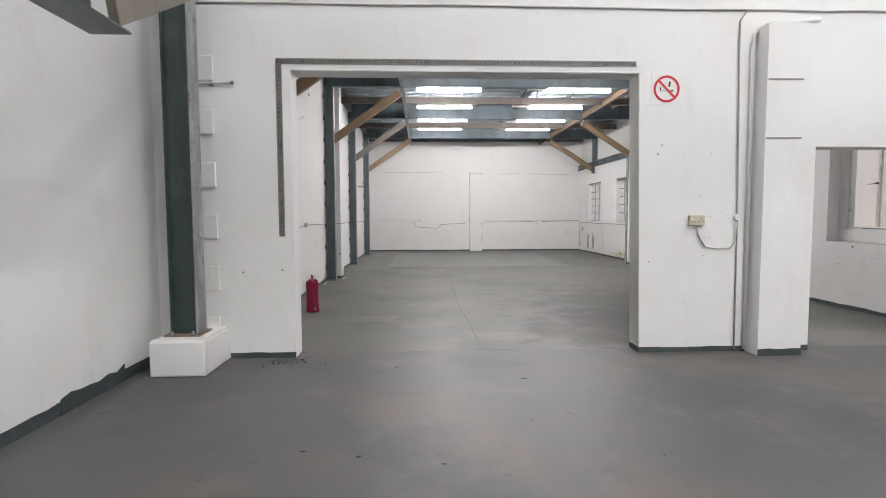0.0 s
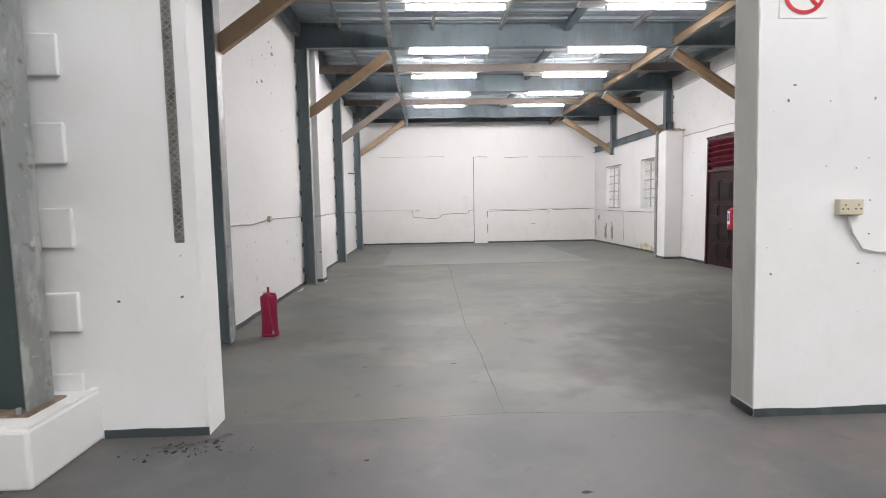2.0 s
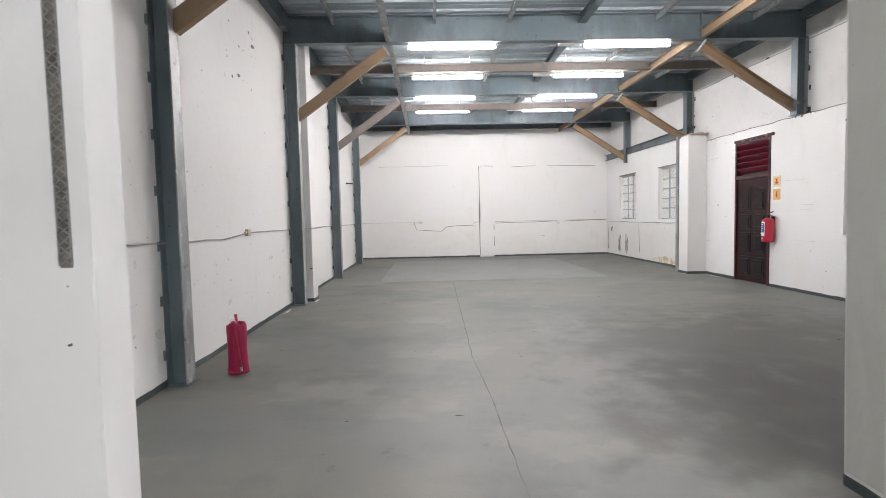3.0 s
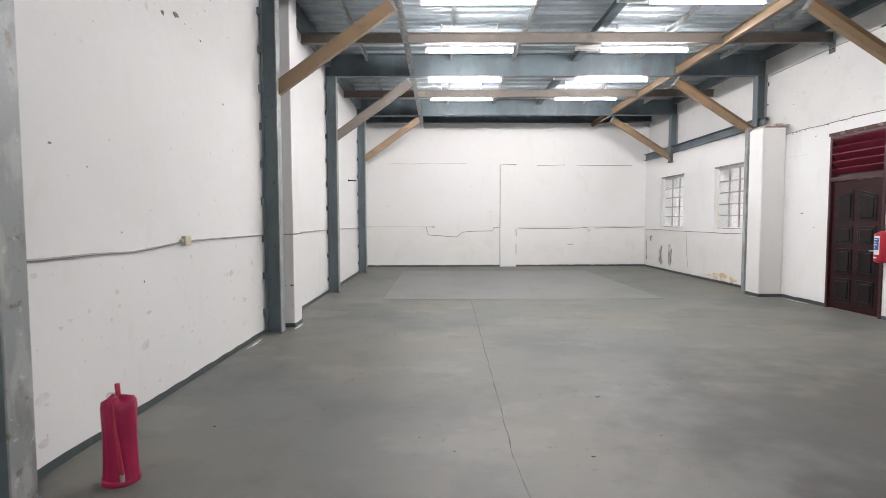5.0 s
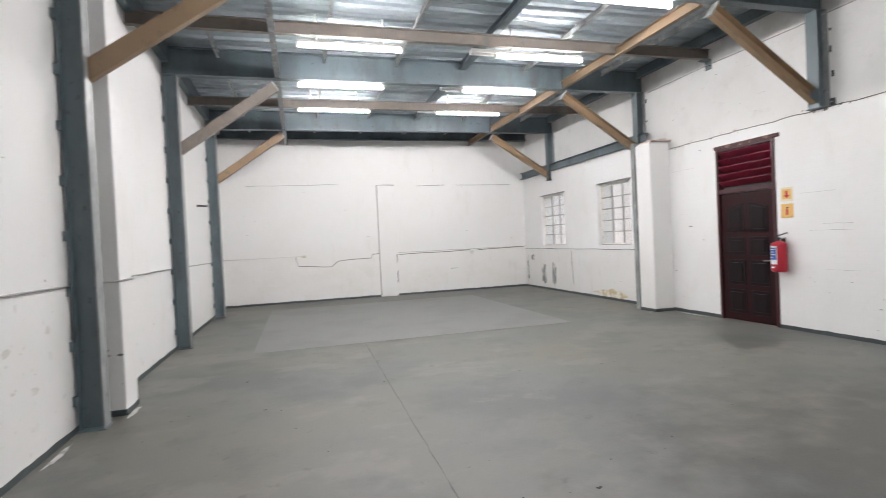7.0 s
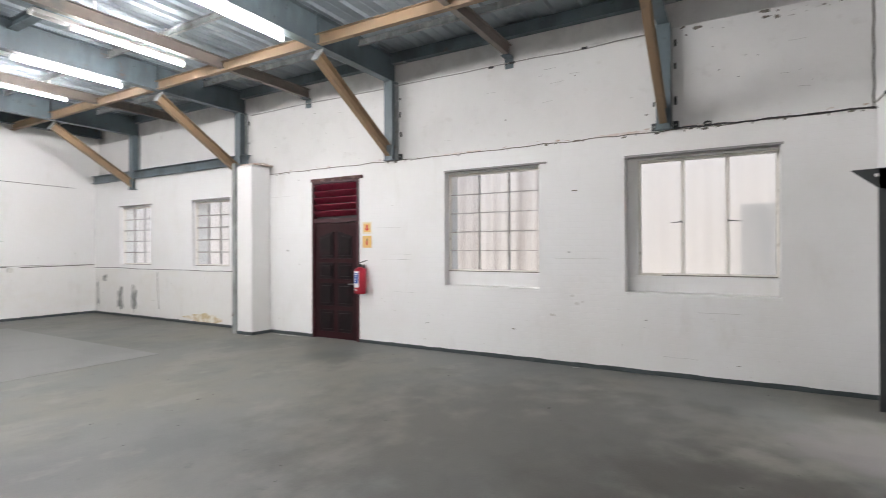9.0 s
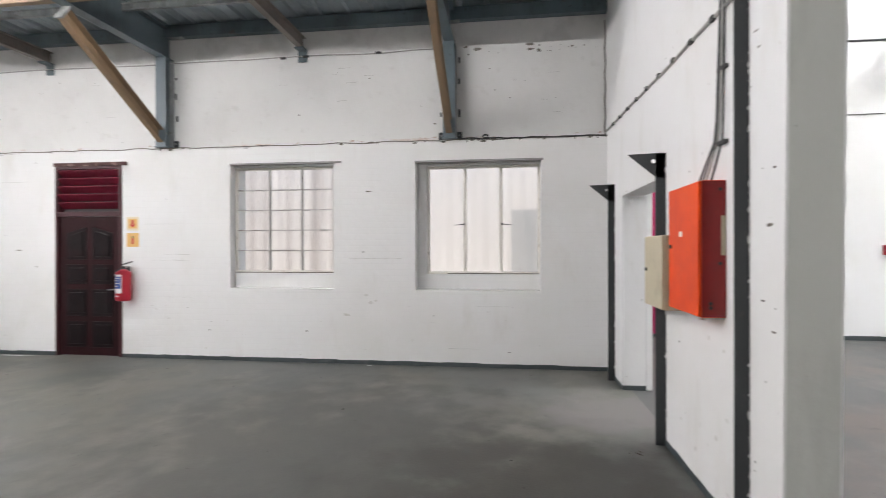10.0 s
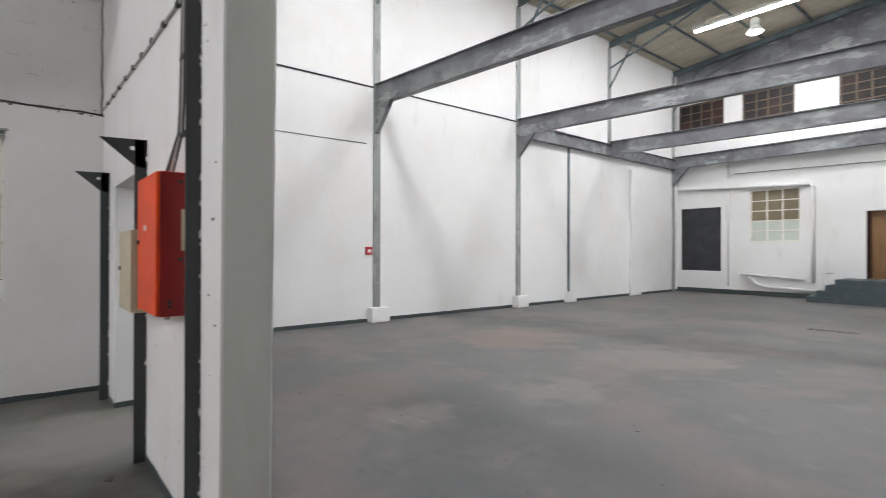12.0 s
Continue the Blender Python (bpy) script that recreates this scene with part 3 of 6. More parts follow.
SK = [((WX, SY, 0), (WX, 12.51, 0), (1, 0, 0)), ((WX, 12.89, 0), (WX, NY, 0), (1, 0, 0)), ((WX, NY - 0.03, 0), (2.07, NY - 0.03, 0), (0, -1, 0)), ((2.6, NY - 0.03, 0), (EX - 0.02, NY - 0.03, 0), (0, -1, 0)),
      ((EX, SY, 0), (EX, 12.92, 0), (-1, 0, 0)), ((EX, 14.06, 0), (EX, 15.22, 0), (-1, 0, 0)), ((EX - 0.02, 15.85, 0), (EX - 0.02, NY - 0.03, 0), (-1, 0, 0)),
      ((OPEN_R, SY, 0), (4.33, SY, 0), (0, 1, 0)), ((5.95, SY, 0), (EX, SY, 0), (0, 1, 0)), ((5.95, HY, 0), (5.95, SY, 0), (-1, 0, 0)),
      ((WX, SY, 0), (OPEN_L, SY, 0), (0, 1, 0)), ((-2.07, HY, 0), (OPEN_L, HY, 0), (0, -1, 0)), ((OPEN_R, HY, 0), (3.6, HY, 0), (0, -1, 0)), ((OPEN_R, HY, 0), (OPEN_R, SY, 0), (-1, 0, 0)),
      ((4.1, HY, 0), (4.33, HY, 0), (0, -1, 0)), ((5.95, HY, 0), (HEX, HY, 0), (0, -1, 0)), ((HWX, HSY, 0), (HWX, HY, 0), (1, 0, 0)), ((HEX, HSY, 0), (HEX, HY, 0), (-1, 0, 0)),
      ((5.2, HSY, 0), (HEX, HSY, 0), (0, 1, 0)), ((6.41, 15.22, 0), (EX, 15.22, 0), (0, -1, 0)), ((6.41, 15.22, 0), (6.41, 15.66, 0), (-1, 0, 0)),
      ((WX, 12.51, 0), (-1.98, 12.51, 0), (0, -1, 0)), ((-1.98, 12.51, 0), (-1.98, 12.89, 0), (1, 0, 0))]
for i, (a, b, o) in enumerate(SK):
    h = 0.10 if (a[0] == HWX) else (0.17 if a == (5.2, HSY, 0) else (0.058 if i != 17 else 0.08))
    structure("baseboard", leaning(ragged_strip(a, b, h, o, i)), M_SKIRT, "dark teal painted skirting band with an uneven edge", "baseboard")

# west pilaster, north pilaster and the proud lower plaster
structure("pilaster", box(WX, -1.98, 12.51, 12.89, 0.0, 4.9, 0.012), M_WALL, "white painted wall pilaster", "pilaster")
structure("pilaster", box(2.07, 2.6, NY - 0.05, NY, 0.0, 3.34, 0.006), M_WALL, "shallow white pilaster on the far wall", "pilaster")


def dado(y, cuts):
    """Thick lower plaster on the far wall with a broken upper edge, cut from x, z steps."""
    bm = bmesh.new()
    for x0, x1, z0, z1 in cuts:
        n = max(1, int((x1 - x0) / 0.15))
        for k in range(n):
            xa, xb = x0 + (x1 - x0) * k / n, x0 + (x1 - x0) * (k + 1) / n
            za, zb = z0 + (z1 - z0) * k / n, z0 + (z1 - z0) * (k + 1) / n
            za, zb = za + 0.05, zb + 0.05
            f = [bm.verts.new(p) for p in ((xa, y, 0), (xb, y, 0), (xb, y, zb), (xa, y, za))]
            g = [bm.verts.new(p) for p in ((xa, NY, za), (xb, NY, zb))]
            bm.faces.new(f)
            bm.faces.new([f[3], f[2], g[1], g[0]])
    bmesh.ops.remove_doubles(bm, verts=bm.verts, dist=1e-4)
    return bm


structure("dado", dado(NY - 0.03, [(WX, -0.35, 1.24, 1.25), (-0.35, -0.27, 1.25, 1.0), (-0.27, 0.66, 0.98, 0.93), (0.66, 0.86, 0.93, 1.11), (0.86, 1.85, 1.11, 1.13), (1.85, 2.07, 1.24, 1.24)]),
          M_DADO, "thicker lower plaster with a broken top edge", "plaster")
structure("dado", dado(NY - 0.03, [(2.6, 3.4, 1.17, 1.2), (3.4, 4.9, 1.2, 1.22), (4.9, EX, 1.2, 1.24)]), M_DADO, "thicker lower plaster with a broken top edge", "plaster")
structure("dado", placed(box(0, 0.02, 15.86, NY - 0.02, 0, 1.19, 0.005), Matrix.Translation((EX - 0.02, 0, 0))), M_DADO, "thicker stained lower plaster under the windows", "plaster")

# east pier with its bare brick top
structure("pier", box(6.41, EX - 0.001, 15.22, 15.66, 0, 3.31, 0.022), M_WALL, "white painted masonry pier", "pier")
cap = structure("pier_cap", box(6.44, EX + 0.02, 15.24, 15.64, 3.312, 3.335, 0.008), M_WALL, "broken mortar bed on top of the pier", "brickwork")
q = random.Random(15)
for k, (xa, xb) in enumerate(((6.45, 6.58), (6.60, 6.74), (6.755, 6.88))):
    bm = box(xa, xb, 15.16 + q.uniform(-0.02, 0.03), 15.58, 3.337, 3.375 + q.uniform(-0.012, 0.014), 0.006)
    for v in bm.verts:
        v.co += Vector((q.uniform(-1, 1), q.uniform(-1, 1), q.uniform(-1, 1))) * 0.006
    part("brick", bm, M_BRICK, cap)
pc = thing("pier_column", "slim grey steel column beside the white pier", "column", at=(6.41, 15.72, 0))
part("shaft", box(-0.02, 0.03, -0.04, 0.06, 0, LEDGE + 0.2, 0.004), M_STEEL_SIDE, pc)
wb = thing("wall_beam", "blue-grey steel beam along the top of the window wall", "beam", at=(EX - 0.02, 15.85, 3.45))
part("beam_section", placed(i_bm(NY - 15.87, 0.2, 0.16), Matrix.Translation((0, (NY - 15.85) / 2, 0.1)) @ pose(0, 0, 0, 0, 0, 90)), M_STEEL, wb)

structure("wall_east_infill", wall_bm("x", EX, EX + 0.1, 15.85, NY, LEDGE, 3.45), M_BLOCK, "white painted wall under the steel beam", "wall")

# hall pier beside the second opening
pr = structure("hall_pier", wall_bm("y", 5.24, HY, 3.61, 4.09, 0, 3.52), M_HALL, "white painted brick pier with two grooves", "pier")
for z in (2.94, 2.33):
    part("groove", box(3.62, 4.0, 5.233, 5.243, z - 0.008, z + 0.008), M_LINTEL, pr)
structure("baseboard", ragged_strip((3.61, 5.24, 0), (4.09, 5.24, 0), 0.075, (0, -1, 0), 55), M_SKIRT, "dark teal painted skirting band with an uneven edge", "baseboard")

structure("hall_pier", box(5.951, 6.36, 5.37, HY, 0, 3.5, 0.012), M_HALL, "low white pier beside the small opening", "pier")

# floor joints and the paler repaired bay
structure("floor_patch", box(-1.0, 4.47, 15.05, 20.6, 0.0, 0.003), M_PALEFLOOR, "paler repaired rectangle of the painted floor", "floor")


def crack(points, w, seed):
    r = random.Random(seed)
    bm = bmesh.new()
    last = None
    for (xa, ya), (xb, yb) in zip(points, points[1:]):
        n = max(1, int(math.hypot(xb - xa, yb - ya) / 0.12))
        for k in range(n + 1):
            t = k / n
            x, y = xa + (xb - xa) * t + r.uniform(-1, 1) * 0.005, ya + (yb - ya) * t + r.uniform(-1, 1) * 0.005
            ww = w * r.uniform(0.3, 1.0)
            d = Vector((-(yb - ya), xb - xa, 0)).normalized() * ww
            row = [bm.verts.new((x - d.x, y - d.y, 0.0015)), bm.verts.new((x + d.x, y + d.y, 0.0015))]
            if last:
                bm.faces.new([last[0], last[1], row[1], row[0]])
            last = row
    return bm


structure("floor_joint", crack([(0.67, 5.66), (0.65, 7.3), (0.6, 8.4), (0.63, 10.0), (0.68, 13.2), (0.71, 14.9)], 0.0065, 3), M_CRACK, "dark filled crack along the floor", "floor joint")
structure("floor_joint", crack([(-0.3, 5.60), (0.3, 5.63), (0.67, 5.66), (1.3, 5.60), (1.8, 5.58)], 0.008, 4), M_CRACK, "dark joint line across the threshold", "floor joint")


def blotch(plane, fixed, a, z, ra, rz, seed, out):
    r = random.Random(seed)
    bm = bmesh.new()
    n = 22
    vs = []
    for k in range(n):
        t = 2 * math.pi * k / n
        q = r.uniform(0.55, 1.1)
        u, v = a + ra * q * math.cos(t), z + rz * q * math.sin(t)
        vs.append(bm.verts.new((fixed + out, u, v) if plane == "x" else (u, v, fixed + out)))
    bm.faces.new(vs)
    return bm


def chips(plane, fixed, a0, a1, z0, z1, n, seed, smax=0.02, out=0.0015, long=2.4):
    """Irregular chips and nail holes in the plaster, one joined mesh."""
    r = random.Random(seed)
    bm = bmesh.new()
    for _ in range(n):
        a, z, s = r.uniform(a0, a1), r.uniform(z0, z1), 0.004 + (r.random() ** 3) * smax
        if plane == "x" and abs(fixed - EX) < 0.05 and any(h[0] - 0.2 < a < h[1] + 0.2 and h[2] - 0.1 < z < h[3] + 0.1 for h in [*WINDOWS.values(), DOOR]):
            continue
        k = r.randint(5, 7)
        st = r.uniform(0.4, long)
        vs = []
        for i in range(k):
            t = 2 * math.pi * i / k
            q = s * r.uniform(0.5, 1.2)
            u, v = a + q * math.cos(t) * st, z + q * math.sin(t)
            vs.append(bm.verts.new((fixed + out, u, v) if plane == "x" else ((u, fixed + out, v) if plane == "y" else (u, v, fixed + out))))
        bm.faces.new(vs)
    return bm


for pl, fx, a0, a1, z0, z1, n, o, nm in (("x", WX, 6.0, 11.8, 0.2, 4.3, 80, 0.002, "wall"), ("x", WX, 12.8, 21.5, 0.3, 4.2, 40, 0.002, "wall"), ("x", EX, 6.0, 15.2, 0.2, 3.1, 48, -0.002, "wall"),
                                         ("x", EX + 0.1, 6.0, 15.9, 3.3, 4.4, 26, -0.002, "wall"), ("y", NY, -1.8, 6.6, 1.4, 4.2, 26, -0.002, "wall"), ("x", EX - 0.02, 16.0, 21.8, 0.1, 1.1, 26, -0.002, "wall"),
                                         ("y", HY, 2.4, 3.4, 0.6, 2.3, 8, -0.002, "wall"), ("y", HY, -2.0, -1.45, 0.2, 1.3, 3, -0.002, "wall"), ("y", SY, 2.9, 6.7, 0.2, 4.2, 36, 0.002, "wall")):
    tagged(obj("plaster_chip", chips(pl, fx, a0, a1, z0, z1, n, int(abs(fx) * 100 + a0 * 7 + z0), 0.007 if fx in (HY, EX) else 0.011, o, 7.0 if fx == EX else 2.4), M_CHIP), "small dark chips and nail holes in the white plaster", "wall chips", kind="stuff")
tagged(obj("plaster_chip", chips("x", WX, 9.6, 10.6, 3.3, 4.2, 26, 77, 0.03, 0.002), M_CHIP), "cluster of larger dark chips high on the white plaster", "wall chips", kind="stuff")
for k, (x, z) in enumerate(((2.56, 2.185), (2.85, 2.175), (3.16, 2.19), (2.84, 1.745), (3.05, 1.73), (3.16, 1.51), (3.28, 1.545), (3.165, 1.28), (2.45, 1.195))):
    tagged(obj("nail_hole", chips("y", HY, x - 0.001, x + 0.001, z - 0.001, z + 0.001, 2, 970 + k, 0.016, -0.0025, 1.0), M_CHIP), "small dark nail hole beside the socket", "wall chips", kind="stuff")
tagged(obj("floor_grit", chips("z", 0.0, HWX + 0.5, 6.5, 2.0, 14.0, 140, 91, 0.014), M_DIRT), "small dark specks on the grey floor", "floor specks", kind="stuff")


def debris(cx, cy, rx, ry, n, seed):
    r = random.Random(seed)
    bm = bmesh.new()
    for _ in range(n):
        x, y = r.gauss(cx, rx), r.gauss(cy, ry)
        s = 0.003 + 0.011 * r.random() ** 3
        m = Matrix.Translation((x, y, s * 0.25)) @ Euler((0, 0, r.uniform(0, 6))).to_matrix().to_4x4() @ Matrix.Diagonal((s * r.uniform(1, 2.4), s, s * 0.5, 1))
        bmesh.ops.create_cube(bm, size=1.0, matrix=m)
    return bm


for k, (x, y, rx, ry) in enumerate(((-1.47, 5.30, 0.15, 0.05), (-1.33, 5.36, 0.09, 0.045), (-1.62, 5.28, 0.10, 0.03), (-1.25, 5.42, 0.06, 0.05))):
    structure("floor_stain", blotch("z", 0.0, x, y, rx, ry, 950 + k, 0.0012 + 0.0002 * k), M_OILY, "dark brown oily smear on the hall floor", "stain")
tagged(obj("debris", debris(-1.45, 5.25, 0.17, 0.06, 110, 5), M_DIRT), "loose black grit swept beside the wall", "debris", kind="stuff")
tagged(obj("debris", debris(4.05, 6.0, 0.05, 0.03, 16, 6), mat("brown_crumbs", (0.07, 0.055, 0.045), 0.9)), "brown crumbs at the foot of the steel post", "debris", kind="stuff")


# ledge lines on the east wall: a rough shadowed lip and a thin cable
def cable(points, r, n=6):
    """One swept tube through the points."""
    ps = [Vector(p) for p in points]
    bm = bmesh.new()
    rings = []
    for i, p in enumerate(ps):
        d = (ps[min(i + 1, len(ps) - 1)] - ps[max(i - 1, 0)]).normalized()
        x = d.cross(Vector((0, 0, 1)) if abs(d.z) < 0.9 else Vector((0, 1, 0))).normalized()
        y = d.cross(x)
        rings.append([bm.verts.new(p + (x * math.cos(2 * math.pi * k / n) + y * math.sin(2 * math.pi * k / n)) * r) for k in range(n)])
    for p, q in zip(rings, rings[1:]):
        for k in range(n):
            bm.faces.new([p[k], p[(k + 1) % n], q[(k + 1) % n], q[k]])
    bm.faces.new(rings[0][::-1])
    bm.faces.new(rings[-1])
    return bm


def wavy(a, b, step, amp, seed):
    r = random.Random(seed)
    a, b = Vector(a), Vector(b)
    n = max(2, int((b - a).length / step))
    return [a.lerp(b, i / n) + Vector((0, 0, r.uniform(-amp, amp))) for i in range(n + 1)]


def run(name, pts, r, material, label, category="cable"):
    o = thing(name, label, category, at=pts[0])
    pts = [p for i, p in enumerate(pts) if i == 0 or (Vector(p) - Vector(pts[i - 1])).length > 0.02]
    off = Matrix.Translation(-Vector(pts[0]))
    part("line", placed(cable(pts, r), off), material, o, smooth=True)
    return o


run("ledge_cable", wavy((EX - 0.008, SY, LEDGE - 0.01), (EX - 0.008, 15.3, LEDGE - 0.005), 0.17, 0.010, 1), 0.0065, M_CHIP, "thin dark cable along the wall ledge")
run("slack_ledge_cable", wavy((EX - 0.012, SY + 0.01, LEDGE - 0.004), (EX - 0.012, FRAMES[0] - 0.12, LEDGE + 0.002), 0.11, 0.009, 11), 0.0105, M_DCABLE, "thicker black cable sagging along the wall ledge")
knot = thing("cable_knot", "dark coiled cable end on the wall ledge", "cable", at=(EX + 0.01, FRAMES[0] - 0.50, LEDGE))
part("coil", cable([(0.0 + 0.012 * math.sin(k * 1.7), 0.042 * math.cos(k * 0.9), 0.032 + 0.024 * math.sin(k * 0.9) + 0.004 * math.cos(k * 2.3)) for k in range(24)], 0.010), M_DCABLE, knot, "black coiled cable", True)
tagged(obj("plaster_chip", chips("x", EX, SY + 0.05, 15.2, LEDGE - 0.035, LEDGE - 0.008, 70, 91, 0.022, -0.0015, 3.2), M_CHIP), "broken plaster edge under the wall ledge", "wall chips", kind="stuff")
tagged(obj("plaster_chip", chips("x", EX + 0.1, SY + 0.05, 15.2, LEDGE + 0.01, LEDGE + 0.07, 60, 92, 0.020, -0.0015, 3.2), M_BRICK), "bare brick showing over the wall ledge", "wall chips", kind="stuff")
tagged(obj("plaster_chip", chips("x", EX + 0.1, SY + 0.1, FRAMES[0] - 0.2, 4.40, 4.52, 26, 93, 0.026, -0.0015, 3.5), M_CHIP), "crumbling dark joint high on the upper wall", "wall chips", kind="stuff")
structure("corner_gap", cable([(EX + 0.093, SY + 0.012 + 0.007 * math.sin(k * 2.1), LEDGE + 0.03 + k * 0.12) for k in range(14)], 0.009), M_CHIP, "dark open joint in the corner of the upper wall", "wall joint")
run("high_cable", wavy((EX + 0.09, 8.0, 4.5), (EX + 0.09, 15.9, 4.5), 0.4, 0.012, 2), 0.008, M_CABLE, "thin grey cable high on the upper wall")
run("wall_cable", wavy((WX + 0.012, 5.75, 1.36), (WX + 0.012, 9.2, 1.30), 0.4, 0.006, 3) + wavy((WX + 0.012, 9.2, 1.30), (WX + 0.012, 10.0, 1.35), 0.3, 0.004, 4) + wavy((WX + 0.012, 10.0, 1.35), (WX + 0.012, 12.1, 1.34), 0.4, 0.005, 5),
    0.009, M_CABLE, "grey cable clipped along the white wall")
run("wall_cable", wavy((WX + 0.012, 12.92, 1.345), (WX + 0.012, NY - 0.02, 1.32), 0.4, 0.006, 6), 0.011, M_CABLE, "grey cable clipped along the white wall")
run("wall_cable", [(WX + 0.012, 12.32, 1.345), (-1.99, 12.50, 1.345), (-1.968, 12.52, 1.345), (-1.968, 12.89, 1.35), (WX + 0.012, 12.93, 1.35)], 0.011, M_CABLE, "grey cable bent round the pilaster")
run("wall_cable", wavy((WX, NY - 0.03, 1.33), (-0.1, NY - 0.03, 1.33), 0.5, 0.004, 7), 0.012, M_PVC, "pale conduit along the far wall")
run("wall_cable", wavy((-1.6, NY - 0.006, 3.38), (0.95, NY - 0.006, 3.39), 0.35, 0.01, 8), 0.006, M_CABLE, "thin cable line high on the far wall")
run("wall_cable", wavy((2.65, NY - 0.024, 1.30), (EX, NY - 0.024, 1.30), 0.5, 0.006, 9), 0.007, M_CABLE, "thin cable along the far wall")
jb = thing("junction_box", "small ivory junction box on the wall cable", "junction box", at=(WX, 10.0, 1.355))
part("lid", box(0.0, 0.045, -0.055, 0.055, -0.045, 0.045, 0.008), M_IVORY, jb)
part("gland", add_tube(bmesh.new(), (0.014, -0.09, 0), (0.014, 0.09, 0), 0.016, 10), M_IVORY, jb)
jb = thing("junction_box", "small ivory junction box on the far wall conduit", "junction box", at=(-0.12, NY - 0.03, 1.32))
part("lid", box(-0.06, 0.06, -0.04, 0.0, -0.035, 0.035, 0.006), M_IVORY, jb)
jb = thing("junction_box", "round pale box on the far wall", "junction box", at=(5.0, NY - 0.03, 1.2))
part("lid", add_tube(bmesh.new(), (0, 0, 0), (0, -0.035, 0), 0.06, 16), M_PVC, jb)


# ---- east windows and door ----
def window(name, hole, cols, rows, depth, handles, label, inset=0.0, lap=0.03, bar=0.008):
    y0, y1, z0, z1 = hole
    o = thing(name, label, "window", "store windows", (EX + depth, (y0 + y1) / 2, z0), kind="structure")
    hw, h = (y1 - y0) / 2, z1 - z0
    s = 0.0
    part("window_sill", box(-depth + 0.004, 0.10, -hw + 0.001, hw - 0.001, 0.0, 0.03, 0.004), M_BLOCK, o)
    part("lintel", box(-depth - 0.012, -depth + 0.05, -hw - lap, hw - 0.001, h - 0.030, h - 0.002, 0.004), M_LINTEL, o)
    s = 0.25 if depth > 0.15 else 0.03
    z0, top = s, h - 0.05
    part("apron", box(-0.02, 0.12, -hw + 0.002, hw - 0.002, 0.031, s, 0.01), M_BLOCK, o) if s > 0.1 else None
    if inset:
        part("reveal", box(-0.05, 0.12, hw - inset, hw - 0.002, s + 0.002, h - 0.024, 0.006), M_BLOCK, o, "plastered window reveal")
    fr = bmesh.new()
    t = 0.035
    mid, hw = -inset / 2, hw - inset / 2
    o.location.y += mid
    for ob in o.children:
        ob.location.y -= mid
    for a, b, c, d in ((-hw, -hw + t, z0, top), (hw - t, hw, z0, top), (-hw + t, hw - t, z0, z0 + t), (-hw + t, hw - t, top - t, top)):
        add_box(fr, 0.0, 0.045, a, b, c, d, 0.003)
    part("window_frame", fr, M_WFRAME, o)
    part("head", box(-0.04, 0.12, -hw + 0.002, hw - 0.002, top + 0.001, h - 0.0235, 0.002), M_BLOCK, o, "plastered window head")
    cw, rh = (2 * hw - 2 * t) / cols, (top - z0 - 2 * t) / rows
    for i in range(1, cols):
        y = -hw + t + cw * i
        part("mullion", box(0.004, 0.04, y - (0.024 if rows == 1 else 0.014), y + (0.024 if rows == 1 else 0.014), z0 + t, top - t, 0.003), M_WFRAME if rows == 1 else M_GBAR, o)
    for j in range(1, rows):
        z = z0 + t + rh * j
        part("glazing_bar", box(0.008, 0.034, -hw + t, hw - t, z - bar, z + bar), M_GBAR, o)
    for i in range(cols):
        p = part("pane", box(0.02, 0.024, -hw + t + cw * i, -hw + t + cw * (i + 1), z0 + t, top - t), M_GLASS, o)
        p.visible_shadow = False
    part("rust_line", box(-0.006, 0.0, -hw + 0.02, hw - 0.3 * (hw > 0.8), z0 + 0.002, z0 + 0.014), M_CHIP, o, "rusted lower edge of the frame")
    for y, d in handles:
        bm = add_tube(bmesh.new(), (-0.02, y, h * 0.52), (-0.035, y + 0.15 * d, h * 0.512), 0.007, 8, 0.003)
        add_box(bm, -0.03, 0.004, y - 0.008, y + 0.008, h * 0.512, h * 0.528, 0.003)
        part("window_handle", bm, M_SBLK, o)
    return o


window("window_1", WINDOWS["window_1"], 3, 5, 0.151, (), "white steel window with fifteen frosted panes", lap=0.12)
window("window_2", WINDOWS["window_2"], 3, 1, 0.24, ((0.27, 1), (-0.27, -1)), "white steel casement window with three tall frosted panes", 0.14)
window("window_3", WINDOWS["window_3"], 3, 5, 0.10, (), "white steel window with small frosted panes", bar=0.014)
window("window_4", WINDOWS["window_4"], 3, 5, 0.10, (), "white steel window with small frosted panes", bar=0.014)

def outside(y0, y1):
    """Ribbed cream sheet fence that stands close outside the windows."""
    bm = bmesh.new()
    n = int((y1 - y0) / 0.127)
    for i in range(n):
        ya, yb = y0 + (y1 - y0) * i / n, y0 + (y1 - y0) * (i + 1) / n
        d = 0.05 if y1 > 10 else 0.012
        xa, xb = 10.6 + (d if i % 2 else 0), 10.6 + (d if (i + 1) % 2 else 0)
        bm.faces.new([bm.verts.new(p) for p in ((xa, ya, -0.2), (xb, yb, -0.2), (xb, yb, 6.5), (xa, ya, 6.5))])
    return bm


